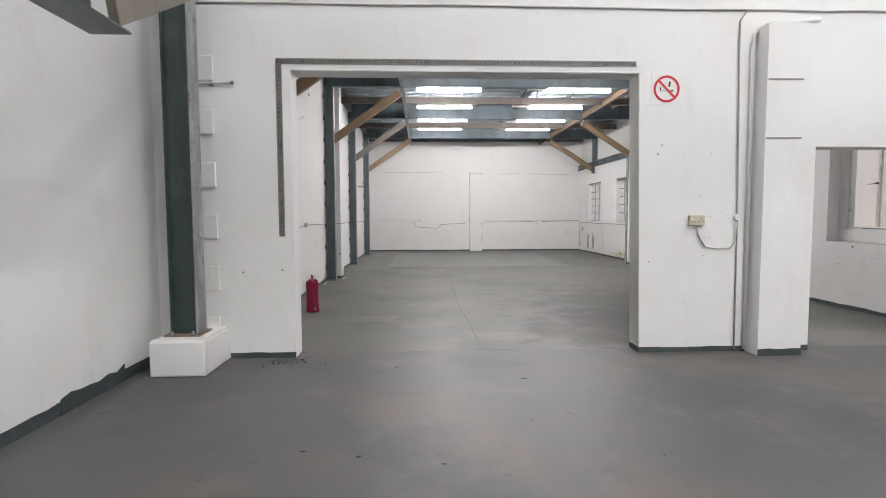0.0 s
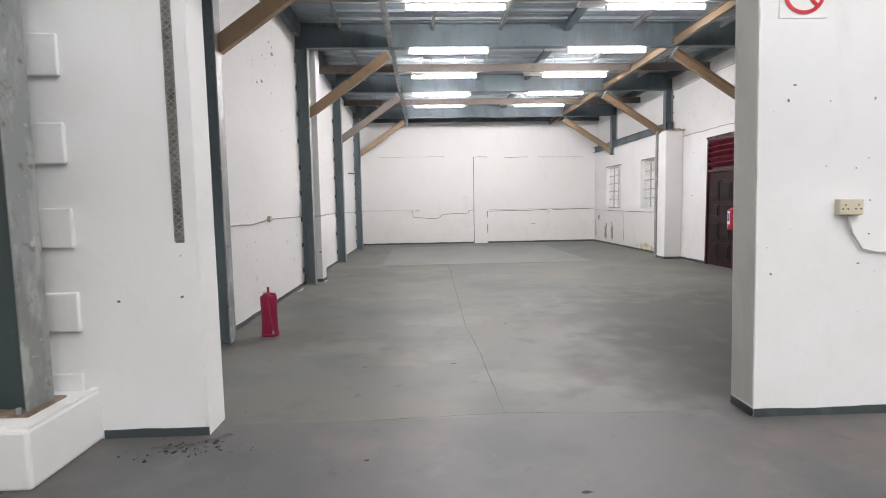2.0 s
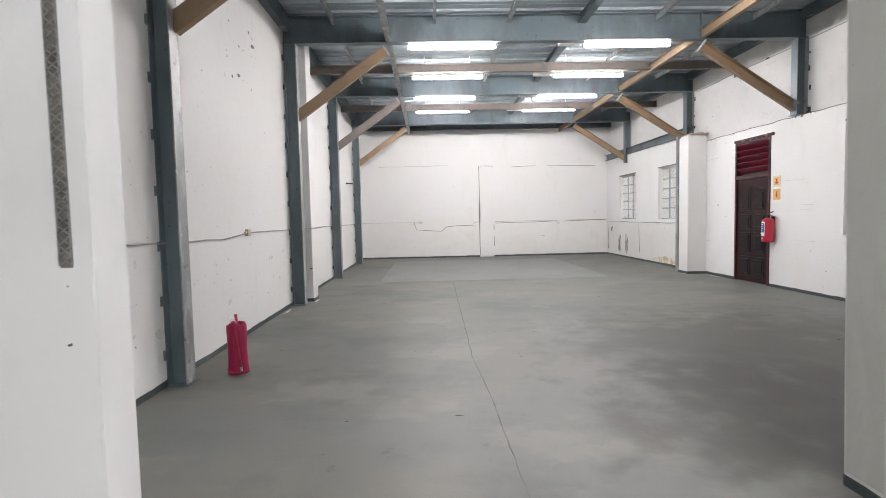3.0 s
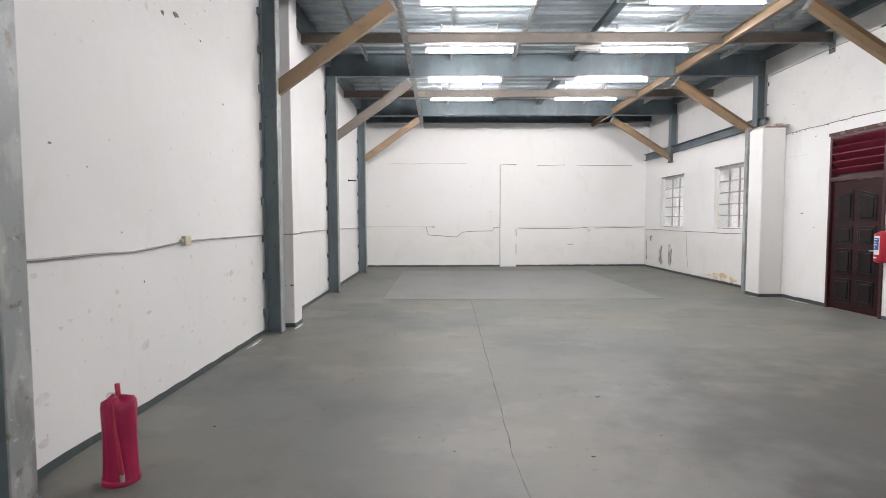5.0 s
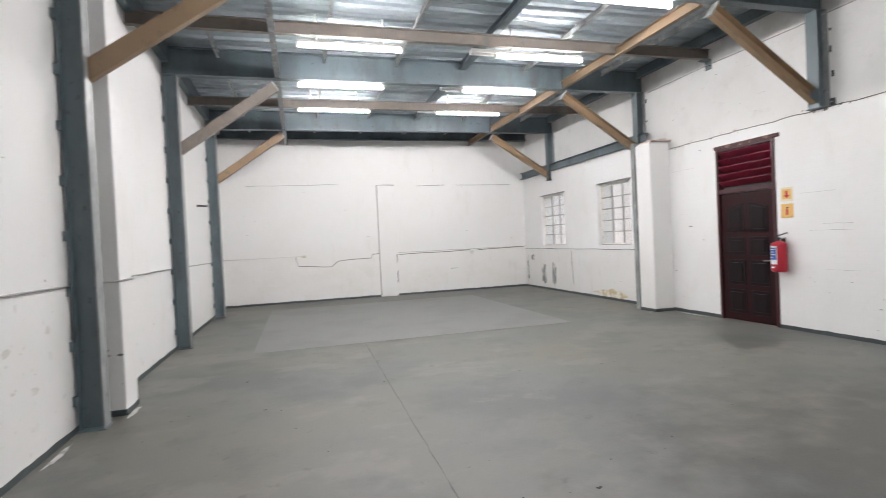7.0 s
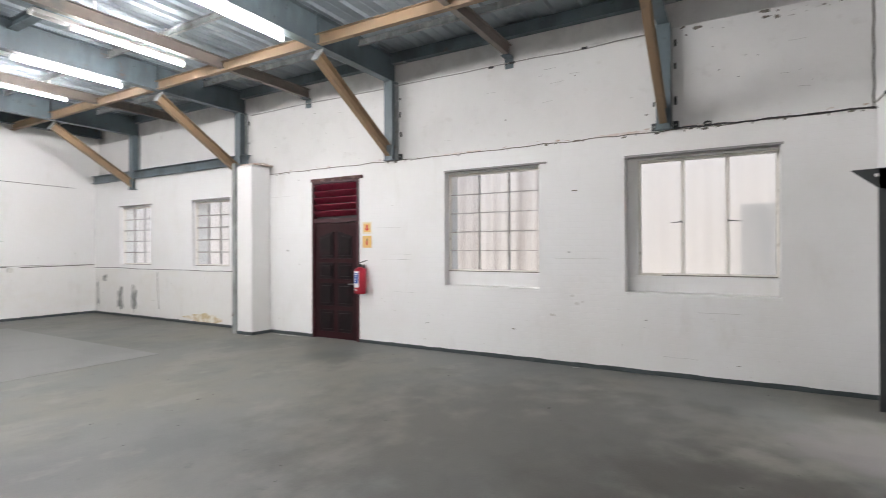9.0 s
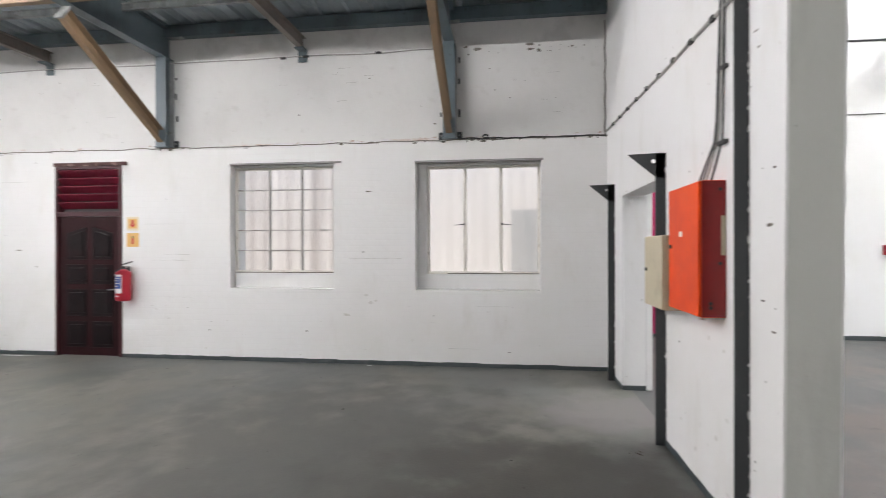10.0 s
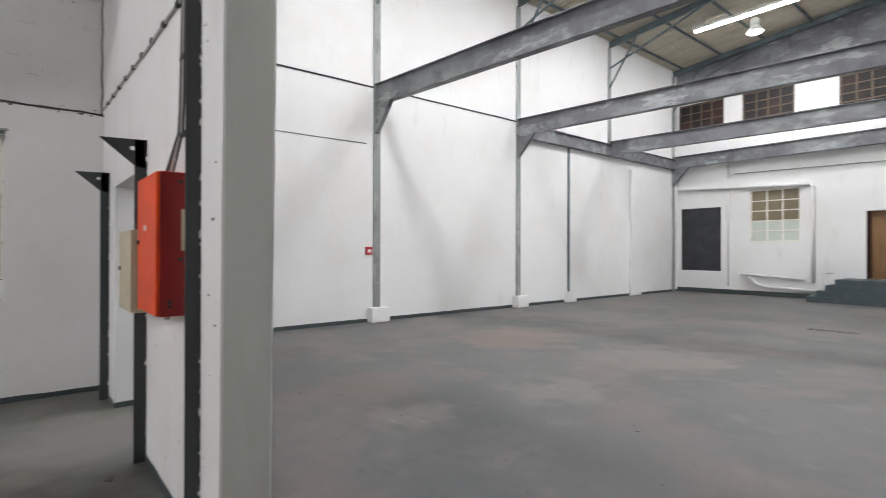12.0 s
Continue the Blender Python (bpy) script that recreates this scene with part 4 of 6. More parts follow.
structure("backdrop", outside(5.8, 9.9), mat("pale_sheet_fence", (0.70, 0.66, 0.635), 0.7, 0, [((0.63, 0.585, 0.56), (0.3, 2.0, 0.3), 0.55, 0.12, 0.5)], 0.1, 10.0), "pale ribbed sheet fence outside the windows", "fence")
structure("backdrop", outside(9.9, 43.8), M_OUT, "cream ribbed sheet fence outside the windows", "fence")
structure("ground", box(7.3, 40, SY, 60, -0.3, -0.2), M_OUT, "pale ground outside", "ground")
zs = thing("zinc_sheet", "ribbed zinc sheet leaning outside the window", "metal sheet", at=(9.9, 6.87, -0.2))
bm = bmesh.new()
for i in range(6):
    ya, yb = -0.5 + 0.104 * i, -0.5 + 0.104 * (i + 1)
    add_box(bm, (0.02 if i % 2 else 0.0), (0.024 if i % 2 else 0.004), ya, yb, 0, 2.62)
part("sheet", bm, M_GALV, zs)


def door():
    y0, y1, _, z1 = DOOR
    o = thing("door_1", "dark red panelled door with a louvred transom, shut", "door", at=(EX + 0.05, (y0 + y1) / 2, 0), kind="structure")
    hw = (y1 - y0) / 2
    fr = bmesh.new()
    for a, b, c, d in ((-hw, -hw + 0.05, 0, z1), (hw - 0.05, hw, 0, z1), (-hw + 0.05, hw - 0.05, z1 - 0.05, z1), (-hw + 0.05, hw - 0.05, 2.17, 2.24)):
        add_box(fr, -0.07, 0.06, a, b, c, d, 0.004)
    part("door_frame", fr, mat("maroon_frame_paint", (0.050, 0.009, 0.013), 0.42, 0, [((0.035, 0.008, 0.010), 6.0, 0.52, 0.1, 0.7), ((0.25, 0.2, 0.18), 14.0, 0.7, 0.04, 0.6)], 0.15, 20.0), o)
    part("drip_lintel", box(-0.085, -0.02, -hw - 0.09, hw + 0.02, z1 - 0.005, z1 + 0.05, 0.006), mat("worn_maroon_timber", (0.06, 0.02, 0.018), 0.7, 0, [((0.25, 0.16, 0.13), 8.0, 0.56, 0.06, 0.8)], 0.3, 20.0), o)
    leaf = part("door_leaf", box(-0.035, 0.01, -hw + 0.052, hw - 0.052, 0.012, 2.165, 0.004), M_DOOR, o, "dark red panelled leaf")
    rows = ((1.5, 2.02), (1.12, 1.42), (0.62, 1.04), (0.14, 0.54))
    w = (2 * hw - 0.104 - 0.12 * 2 - 0.1) / 2
    for i in (0, 1):
        ya = -hw + 0.172 + i * (w + 0.1)
        for k, (za, zb) in enumerate(rows):
            bm = bmesh.new()
            add_box(bm, -0.046, -0.034, ya, ya + w, za, zb, 0.005)
            add_box(bm, -0.056, -0.046, ya + 0.05, ya + w - 0.05, za + 0.05, zb - 0.05, 0.008)
            if k == 0:
                for v in bm.verts:
                    if v.co.z > 1.85:
                        v.co.z -= 0.10 * abs(v.co.y) / hw * 1.6
            part("panel", bm, M_PANEL, leaf)
    bm = add_tube(bmesh.new(), (-0.04, -hw + 0.11, 1.04), (-0.09, -hw + 0.11, 1.04), 0.012, 10)
    add_tube(bm, (-0.085, -hw + 0.11, 1.04), (-0.085, -hw + 0.23, 1.035), 0.010, 10)
    add_box(bm, -0.04, -0.034, -hw + 0.085, -hw + 0.135, 0.93, 1.12, 0.003)
    part("door_handle", bm, M_CHROME, leaf, "dull chrome lever handle")
    for k in range(5):
        z = 2.27 + 0.125 * k
        m = Matrix.Translation((-0.02, 0, z + 0.07)) @ Euler((0, radians(-48), 0)).to_matrix().to_4x4()
        part("louvre", placed(box(-0.008, 0.008, -hw + 0.052, hw - 0.052, -0.068, 0.068, 0.003), m), M_LOUVRE, o)
    part("backing", box(0.04, 0.06, -hw + 0.05, hw - 0.05, 2.24, z1 - 0.05), M_SBLK, o)
    return o


door()


def plate(name, label, face, at, w, h, mat_back, bars):
    """A small wall plate. face: 'x-' or 'y-' or 'y+', bars = [(u0, u1, v0, v1, material)]."""
    o = thing(name, label, "sign", at=at)
    rot = {"x-": 0, "y-": 90, "y+": -90}[face]
    m = pose(0, 0, 0, 0, 0, rot)
    part("backing", placed(box(-0.006, 0.0, -w / 2, w / 2, -h / 2, h / 2, 0.001), m), mat_back, o)
    for u0, u1, v0, v1, mm in bars:
        d = 0.0075 if mm is M_SYEL else 0.009
        part("symbol", placed(box(-d, -0.006, u0, u1, v0, v1), m), mm, o)
    return o


plate("fire_sign", "orange fire extinguisher sign with a red arrow", "x-", (EX, 12.74, 2.05), 0.2, 0.21, M_SPALE, [(-0.075, 0.075, -0.075, 0.075, M_SYEL), (-0.018, 0.018, -0.01, 0.05, M_SRED)] + [(-0.05 + 0.008 * k, 0.05 - 0.008 * k, -0.02 - 0.007 * k, -0.013 - 0.007 * k, M_SRED) for k in range(6)])
plate("fire_sign", "orange fire sign with a dark red pictogram", "x-", (EX, 12.74, 1.8), 0.2, 0.21, M_SYEL, [(-0.018, 0.018, -0.06, 0.022, M_SRED), (-0.008, 0.008, 0.022, 0.045, M_SBLK), (-0.03, 0.012, 0.045, 0.053, M_SBLK)])


def lathe(profile, n=24):
    bm = bmesh.new()
    rings = [[bm.verts.new((r * math.cos(2 * math.pi * k / n), r * math.sin(2 * math.pi * k / n), z)) for k in range(n)] for r, z in profile]
    for a, b in zip(rings, rings[1:]):
        for k in range(n):
            bm.faces.new([a[k], a[(k + 1) % n], b[(k + 1) % n], b[k]])
    bm.faces.new(rings[0][::-1])
    bm.faces.new(rings[-1])
    return bm


ex = thing("fire_extinguisher", "red fire extinguisher hung on the wall beside the door", "extinguisher", at=(EX - 0.12, 12.80, 0.88))
part("cylinder", lathe([(0.085, 0.0), (0.102, 0.012), (0.107, 0.04), (0.107, 0.415), (0.10, 0.435), (0.06, 0.455), (0.03, 0.475)]), M_RED, ex, smooth=True)
part("valve", add_tube(bmesh.new(), (0, 0, 0.475), (0, 0, 0.525), 0.022, 10), M_SBLK, ex)
bm = placed(box(-0.012, 0.012, -0.15, 0.03, -0.008, 0.008, 0.003), Matrix.Translation((0, 0, 0.55)) @ pose(0, 0, 0, -16, 0, 0))
add_box(bm, -0.012, 0.012, -0.11, 0.03, 0.505, 0.518, 0.003)
part("lever", bm, M_SBLK, ex)


def wrap(r, a0, a1, z0, z1):
    """A printed label bent round a cylinder between two angles."""
    bm = bmesh.new()
    n = 12
    pts = [(r * math.cos(radians(a0 + (a1 - a0) * k / n)), r * math.sin(radians(a0 + (a1 - a0) * k / n))) for k in range(n + 1)]
    for (xa, ya), (xb, yb) in zip(pts, pts[1:]):
        bm.faces.new([bm.verts.new(p) for p in ((xa, ya, z0), (xb, yb, z0), (xb, yb, z1), (xa, ya, z1))])
    return bm


part("label_band", wrap(0.1082, 105, 205, 0.12, 0.40), M_SIGN, ex, "white and blue printed label")
part("label_print", wrap(0.1088, 109, 200, 0.19, 0.37), M_BLUE, ex, "blue printed field")
for z, a in ((0.34, 190), (0.30, 180), (0.26, 188), (0.22, 172)):
    part("text_bar", wrap(0.1093, 118, a, z, z + 0.012), M_SIGN, ex)
part("text_bar", wrap(0.1088, 125, 185, 0.065, 0.085), M_SIGN, ex)
part("hose", cable([(0.0, 0.02, 0.50), (0.0, 0.10, 0.45), (-0.02, 0.115, 0.3), (-0.03, 0.11, 0.12)], 0.011, 8), M_SBLK, ex, smooth=True)
part("bracket", box(0.06, 0.12, -0.02, 0.02, 0.42, 0.5, 0.004), M_SBLK, ex)


def covered():
    o = thing("covered_extinguisher", "crimson vinyl covered extinguisher standing on the floor", "extinguisher", at=(-1.77, 8.16, 0))
    n = 40
    r = random.Random(8)
    bm = bmesh.new()
    rings = []
    prof = [(0.112, 0.0), (0.112, 0.03), (0.106, 0.06), (0.101, 0.16), (0.099, 0.28), (0.101, 0.4), (0.104, 0.5), (0.100, 0.545), (0.085, 0.565), (0.05, 0.572), (0.02, 0.575)]
    for j, (rad, z) in enumerate(prof):
        ring = []
        for k in range(n):
            t = 2 * math.pi * k / n
            q = rad * (1 + 0.035 * math.sin(7 * t + z * 6) * (0.4 + z) + 0.015 * math.sin(13 * t + 3 * z)) * (1.05 if abs(math.cos(t)) > 0.7 else 1.0)
            ring.append(bm.verts.new((q * math.cos(t), q * math.sin(t) * 0.86, z + (0.015 * math.sin(3 * t + 1) if j > 7 else 0))))
        rings.append(ring)
    for a, b in zip(rings, rings[1:]):
        for k in range(n):
            bm.faces.new([a[k], a[(k + 1) % n], b[(k + 1) % n], b[k]])
    bm.faces.new(rings[0][::-1])
    bm.faces.new(rings[-1])
    part("cover", bm, M_COVER, o, "crimson vinyl cover with folds", True)
    part("hem", lathe([(0.113, 0.0), (0.116, 0.004), (0.116, 0.03), (0.112, 0.034)], 32), M_COVER, o, smooth=True)
    part("hose", cable([(0.0, -0.02, 0.575), (0.006, -0.05, 0.575), (0.012, -0.09, 0.54), (0.028, -0.096, 0.4), (0.052, -0.094, 0.2), (0.066, -0.094, 0.08)], 0.012, 10), M_STRAP, o, "rose rubber hose down the front", True)
    part("nozzle", add_tube(bmesh.new(), (0.066, -0.096, 0.085), (0.068, -0.098, 0.04), 0.015, 12), M_CABLE, o, "grey hose nozzle")
    part("handle", add_tube(bmesh.new(), (0.0, 0.0, 0.57), (-0.004, -0.005, 0.665), 0.016, 12), M_STRAP, o, "upright red lever handle", True)
    part("safety_ring", cable([(-0.03 + 0.03 * math.cos(a), -0.03, 0.59 + 0.022 * math.sin(a)) for a in [i * math.pi / 5 for i in range(11)]], 0.003, 6), M_CHROME, o, smooth=True)
    return o


covered().scale = (0.88, 0.88, 0.88)


# ---- south wall of the store: cabinets, posts, cables ----
def cabinet(name, label, x0, x1, z0, z1, d, material, group=""):
    o = thing(name, label, "cabinet", at=((x0 + x1) / 2, SY, z0))
    hw, h = (x1 - x0) / 2, z1 - z0
    part("body", box(-hw, hw, 0.0, d - 0.018, 0, h, 0.004), material, o)
    dr = part("door", box(-hw + 0.004, hw - 0.004, d - 0.016, d, 0.004, h - 0.004, 0.004), material, o)
    part("lock", add_tube(bmesh.new(), (hw - 0.06, d, h * 0.52), (hw - 0.06, d + 0.012, h * 0.52), 0.014, 12), M_SBLK, dr)
    part("hinge", add_tube(bmesh.new(), (-hw + 0.002, d - 0.01, h * 0.15), (-hw + 0.002, d - 0.01, h * 0.22), 0.006, 8), material, dr)
    part("hinge", add_tube(bmesh.new(), (-hw + 0.002, d - 0.01, h * 0.78), (-hw + 0.002, d - 0.01, h * 0.85), 0.006, 8), material, dr)
    return o


oc = cabinet("electrical_cabinet", "orange steel electrical cabinet with chipped paint on the wall", 3.03, 3.62, 1.235, 2.07, 0.16, M_ORANGE)
for z, y in ((0.06, 0.09), (0.085, 0.09), (0.33, 0.035), (0.78, 0.035)):
    part("knockout", add_tube(bmesh.new(), (-0.294, y, z), (-0.301, y, z), 0.011, 12), M_SBLK, oc)
bm = bmesh.new()
add_box(bm, -0.299, -0.2955, 0.004, 0.03, 0.38, 0.62, 0.0)
part("paint_patch", bm, M_BEIGE, oc, "bare beige patch on the side")
# thin plate puts the shade of the end face into a darker red
part("end_shade", box(-0.2975, -0.2952, 0.003, 0.141, 0.004, 0.831), mat("shaded_cabinet_enamel", (0.235, 0.007, 0.007), 0.38, 0, [((0.17, 0.006, 0.006), 3.0, 0.55, 0.12, 0.6)], 0.06, 20.0), oc, "end face darkened to red for its shade")
part("warning_label", box(0.0, 0.06, 0.1605, 0.162, 0.5, 0.535), M_SIGN, oc, "small white warning label")
part("gland", add_tube(bmesh.new(), (-0.08, 0.06, -0.04), (-0.08, 0.06, 0.0), 0.018, 12), M_PVC, oc)
cabinet("meter_box", "beige steel meter box beside the orange cabinet", 3.67, 4.17, 1.20, 1.755, 0.19, M_BEIGE)
st = thing("steel_strip", "black steel angle fixed upright on the white wall", "steel angle", at=(2.76, SY, 0))
bm = box(-0.035, 0.035, 0.0, 0.012, 0, 4.9, 0.002)
part("wall_leg", bm, M_BLACK, st)
part("outer_leg", box(-0.035, -0.023, 0.012, 0.078, 0, 4.9, 0.002), M_BLACK, st)
for z in (0.4, 1.1, 1.8, 2.5, 3.2, 3.9):
    part("bolt", add_tube(bmesh.new(), (0.01, 0.012, z), (0.01, 0.022, z), 0.011, 6), M_STEEL_SIDE, st)


def gusset_post(x, label):
    o = thing("steel_post", label, "steel post", "gusset posts", (x, SY, 0))
    bm = box(-0.04, 0.04, 0.0, 0.014, 0, 2.46, 0.002)
    add_box(bm, -0.04, -0.026, 0.014, 0.085, 0, 2.46, 0.002)
    part("post", bm, M_BLACK, o)
    bm = bmesh.new()
    tri = [(0.0, 2.46), (0.31, 2.45), (0.085, 2.26), (0.0, 2.24)]
    n = 14
    hole = [(0.10 + 0.018 * math.cos(2 * math.pi * k / n), 2.39 + 0.018 * math.sin(2 * math.pi * k / n)) for k in range(n)]
    for xx in (-0.04, -0.03):
        a = [bm.verts.new((xx, y, z)) for y, z in tri]
        h = [bm.verts.new((xx, y, z)) for y, z in hole]
        ea = [bm.edges.new((a[i], a[(i + 1) % 4])) for i in range(4)]
        eh = [bm.edges.new((h[i], h[(i + 1) % n])) for i in range(n)]
        bmesh.ops.triangle_fill(bm, edges=ea + eh, use_beauty=True)
    part("gusset_plate", bm, M_BLACK, o, "triangular plate with a round hole")
    for z in (0.5, 1.2, 1.9):
        part("bolt", add_tube(bmesh.new(), (0.02, 0.014, z), (0.02, 0.026, z), 0.012, 6), M_STEEL_SIDE, o)
    return o


gusset_post(4.28, "black steel angle post with a triangular top plate")
gusset_post(6.41, "black steel angle post near the corner with a triangular plate")
run("high_conduit", wavy((2.9, SY + 0.012, 3.11), (EX, SY + 0.012, 3.24), 0.35, 0.012, 12), 0.012, M_CABLE, "grey cable clipped high along the white wall")
for k, (dx, dz) in enumerate(((-0.045, 0), (0.0, 0), (0.03, 0), (0.06, 0))):
    run("feed_cable", [(3.02 + dx * 0.6, SY + 0.015, 4.85), (3.03 + dx * 0.6, SY + 0.018, 3.2), (3.06 + dx, SY + 0.02, 2.5), (3.09 + dx * 1.2, SY + 0.02, 2.32), (3.2 + dx * 2.2, SY + 0.06, 2.07)], 0.0065, M_CABLE if k == 1 else M_DCABLE,
        "grey feed cable dropping into the cabinet")
for z in (2.3, 2.75, 3.3):
    cl = thing("cable_clip", "small dark cable clip on the wall", "cable clip", "cable clips", (3.04, SY, z))
    part("saddle", box(-0.05, 0.06, 0, 0.03, -0.012, 0.012, 0.003), M_DCABLE, cl)

# ---- hall face of the dividing wall ----
tb = thing("toothing_block", "white painted block standing out of the wall", "block", "toothing blocks", (-2.25, HY, 0.2))
part("face", box(-0.13, 0.085, -0.03, 0.0, 0, 0.26, 0.01), M_HALL, tb)
for z in (0.74, 1.29, 1.83, 2.38, 2.93):
    copy_thing(tb, pose(-2.25 + random.uniform(-0.01, 0.01), HY, z))
ps = thing("pipe_stub", "thin capped pipe stub out of the wall", "pipe", at=(-2.3, HY - 0.03, 2.9))
part("pipe", add_tube(bmesh.new(), (0, 0, 0), (0.32, 0, 0.01), 0.012, 10), M_PVC, ps)
part("cap", add_tube(bmesh.new(), (0.32, 0, 0.01), (0.345, 0, 0.012), 0.018, 10), M_LINTEL, ps)
part("bracket", box(0.1, 0.13, -0.01, 0.03, -0.02, 0.02), M_LINTEL, ps)


def lath(a, b, w, seed):
    """Expanded metal corner lath as a lattice of thin crossing strands between two rails."""
    a, b = Vector(a), Vector(b)
    d = (b - a)
    L = d.length
    m = Matrix.Translation(a) @ Matrix((d.normalized(), Vector((0, -1, 0)), d.normalized().cross(Vector((0, -1, 0))))).transposed().to_4x4()
    bm = bmesh.new()
    n = int(L / 0.045)
    st = L / n
    for i in range(n):
        for s in (-1, 1):
            p, q = (i * st, s * w / 2), ((i + 1) * st, -s * w / 2)
            mid = Vector(((p[0] + q[0]) / 2, 0.006, 0))
            ang = math.atan2(q[1] - p[1], st)
            mm = m @ Matrix.Translation(mid) @ Euler((0, -ang, 0)).to_matrix().to_4x4() @ Matrix.Diagonal((math.hypot(st, w), 0.004, 0.007, 1))
            bmesh.ops.create_cube(bm, size=1.0, matrix=mm)
    for s in (-1, 1):
        add_box(bm, 0, L, 0.003, 0.009, s * w / 2 - 0.004, s * w / 2 + 0.004, 0, m)
    return bm


cb = thing("corner_lath", "bare galvanised expanded metal lath beside the opening", "metal lath", at=(-1.53, HY, 3.14))
off = Matrix.Translation((1.53, -HY, -3.14))
part("lath_strip", placed(lath((-1.50, HY, 3.14), (2.30, HY, 3.14), 0.05, 1), off), M_MESH, cb)
part("lath_strip", placed(lath((-1.495, HY, 1.32), (-1.495, HY, 3.12), 0.055, 2), off), M_MESH, cb)
# flat dark strips on the wall face stand in for a shaded recess
part("lath_dark_strip", placed(box(-1.523, 2.3, HY - 0.002, HY - 0.001, 3.12, 3.17), off), M_CHIP, cb)
part("lath_dark_strip", placed(box(-1.523, -1.467, HY - 0.002, HY - 0.001, 1.31, 3.12), off), M_CHIP, cb)


def no_smoking():
    o = thing("no_smoking_sign", "white no smoking sign with a red barred circle", "sign", at=(2.635, HY, 2.88))
    part("backing", box(-0.165, 0.165, -0.006, 0, -0.165, 0.165, 0.001), M_SIGN, o)
    bm = bmesh.new()
    n = 40
    ring = []
    for k in range(n):
        t = 2 * math.pi * k / n
        ring.append([bm.verts.new((r * math.cos(t), y, r * math.sin(t))) for r, y in ((0.118, -0.007), (0.143, -0.007), (0.143, -0.010), (0.118, -0.010))])
    for a, b in zip(ring, ring[1:] + ring[:1]):
        for j in range(4):
            bm.faces.new([a[j], a[(j + 1) % 4], b[(j + 1) % 4], b[j]])
    part("red_ring", bm, M_SRED, o)
    part("red_bar", placed(box(-0.125, 0.125, -0.0115, -0.0085, -0.012, 0.012), pose(0, 0, 0, 0, 45, 0)), M_SRED, o)
    part("cigarette", box(-0.075, 0.03, -0.0085, -0.006, -0.028, -0.008), M_PVC, o)
    part("cigarette_tip", box(0.045, 0.075, -0.0085, -0.006, -0.028, -0.008), M_SBLK, o)
    part("smoke_mark", placed(box(0.01, 0.03, -0.0085, -0.006, 0.03, 0.085), pose(0, 0, 0, 0, 12, 0)), M_SBLK, o)
    part("ash_mark", box(-0.075, -0.062, -0.0085, -0.006, -0.02, 0.02), M_SBLK, o)
    return o


no_smoking()
so = thing("wall_socket", "ivory double socket outlet on the white wall", "socket", at=(2.995, HY, 1.465))
part("box", box(-0.085, 0.085, -0.05, 0, -0.055, 0.055, 0.008), M_IVORY, so)
for x in (-0.045, 0.045):
    for dx, dz in ((-0.018, -0.012), (0.018, -0.012), (0.0, 0.015)):
        part("socket_hole", add_tube(bmesh.new(), (x + dx, -0.05, dz), (x + dx, -0.0515, dz), 0.006, 8), M_SBLK, so)
run("socket_cable", [(3.0, HY - 0.02, 1.41), (3.03, HY - 0.018, 1.29), (3.11, HY - 0.016, 1.18), (3.22, HY - 0.014, 1.155), (3.38, HY - 0.014, 1.16), (3.44, HY - 0.014, 1.22), (3.45, HY - 0.014, 1.45)], 0.009, M_PVC, "white cable looped below the socket")
run("wall_conduit", [(3.47, HY - 0.014, 0.03), (3.46, HY - 0.014, 1.5), (3.42, HY - 0.014, 3.4), (3.42, HY - 0.014, 3.6), (3.5, HY - 0.014, 3.72)], 0.010, M_CABLE, "slim grey conduit up the wall", "conduit")
run("wall_conduit", [(3.575, HY - 0.022, 0.03), (3.56, HY - 0.022, 3.3), (3.58, HY - 0.022, 3.46), (3.68, HY - 0.022, 3.57), (4.3, HY - 0.022, 3.62)], 0.022, M_HALL, "white painted conduit beside the pier", "conduit")
jb = thing("junction_box", "round white junction box on the conduit", "junction box", at=(3.45, HY, 1.5))
part("lid", add_tube(bmesh.new(), (0, 0, 0), (0, -0.045, 0), 0.035, 16), M_HALL, jb)
run("hall_cable", wavy((-2.4, HY - 0.01, 3.72), (9.0, HY - 0.01, 3.72), 0.5, 0.008, 21), 0.010, M_CABLE, "grey cable along the top of the dividing wall")

# ---- hall: corner column on its plinth, hanging bracket ----
pl = structure("plinth", box(-2.60, -2.075, 4.81, HY, 0, 0.345, 0.02), M_HALL, "chipped white painted concrete plinth", "plinth")
grout = ragged_strip((-2.58, 4.83, 0.345), (-2.095, 4.83, 0.345), 0.012, (0, 1, 0), 71, 0.05, 0.008)
structure("plinth_grout", grout, M_HALL, "lumpy white grout along the plinth's top", "grout")
structure("plinth_grout", ragged_strip((-2.08, 4.84, 0.345), (-2.08, HY, 0.345), 0.014, (-1, 0, 0), 72, 0.05, 0.010), M_HALL, "lumpy white grout along the plinth's top", "grout")
hc = thing("hall_column", "dark green-grey steel column on a white plinth", "column", at=(-2.37, 5.15, 0.345))
bm = box(-0.13, -0.117, -0.11, 0.11, 0.015, 8.4, 0.003)
add_box(bm, -0.117, 0.117, -0.06, -0.05, 0.015, 8.4)
part("web", bm, M_DGREEN, hc)
# flange coloured paler than the web
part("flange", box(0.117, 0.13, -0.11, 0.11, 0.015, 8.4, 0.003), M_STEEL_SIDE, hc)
M_RUSTY = mat("rusted_base_plate", (0.16, 0.115, 0.085), 0.75, 0, [((0.30, 0.22, 0.17), 9.0, 0.52, 0.08, 0.8), ((0.06, 0.05, 0.045), 16.0, 0.6, 0.06, 0.7)], 0.4, 30.0)
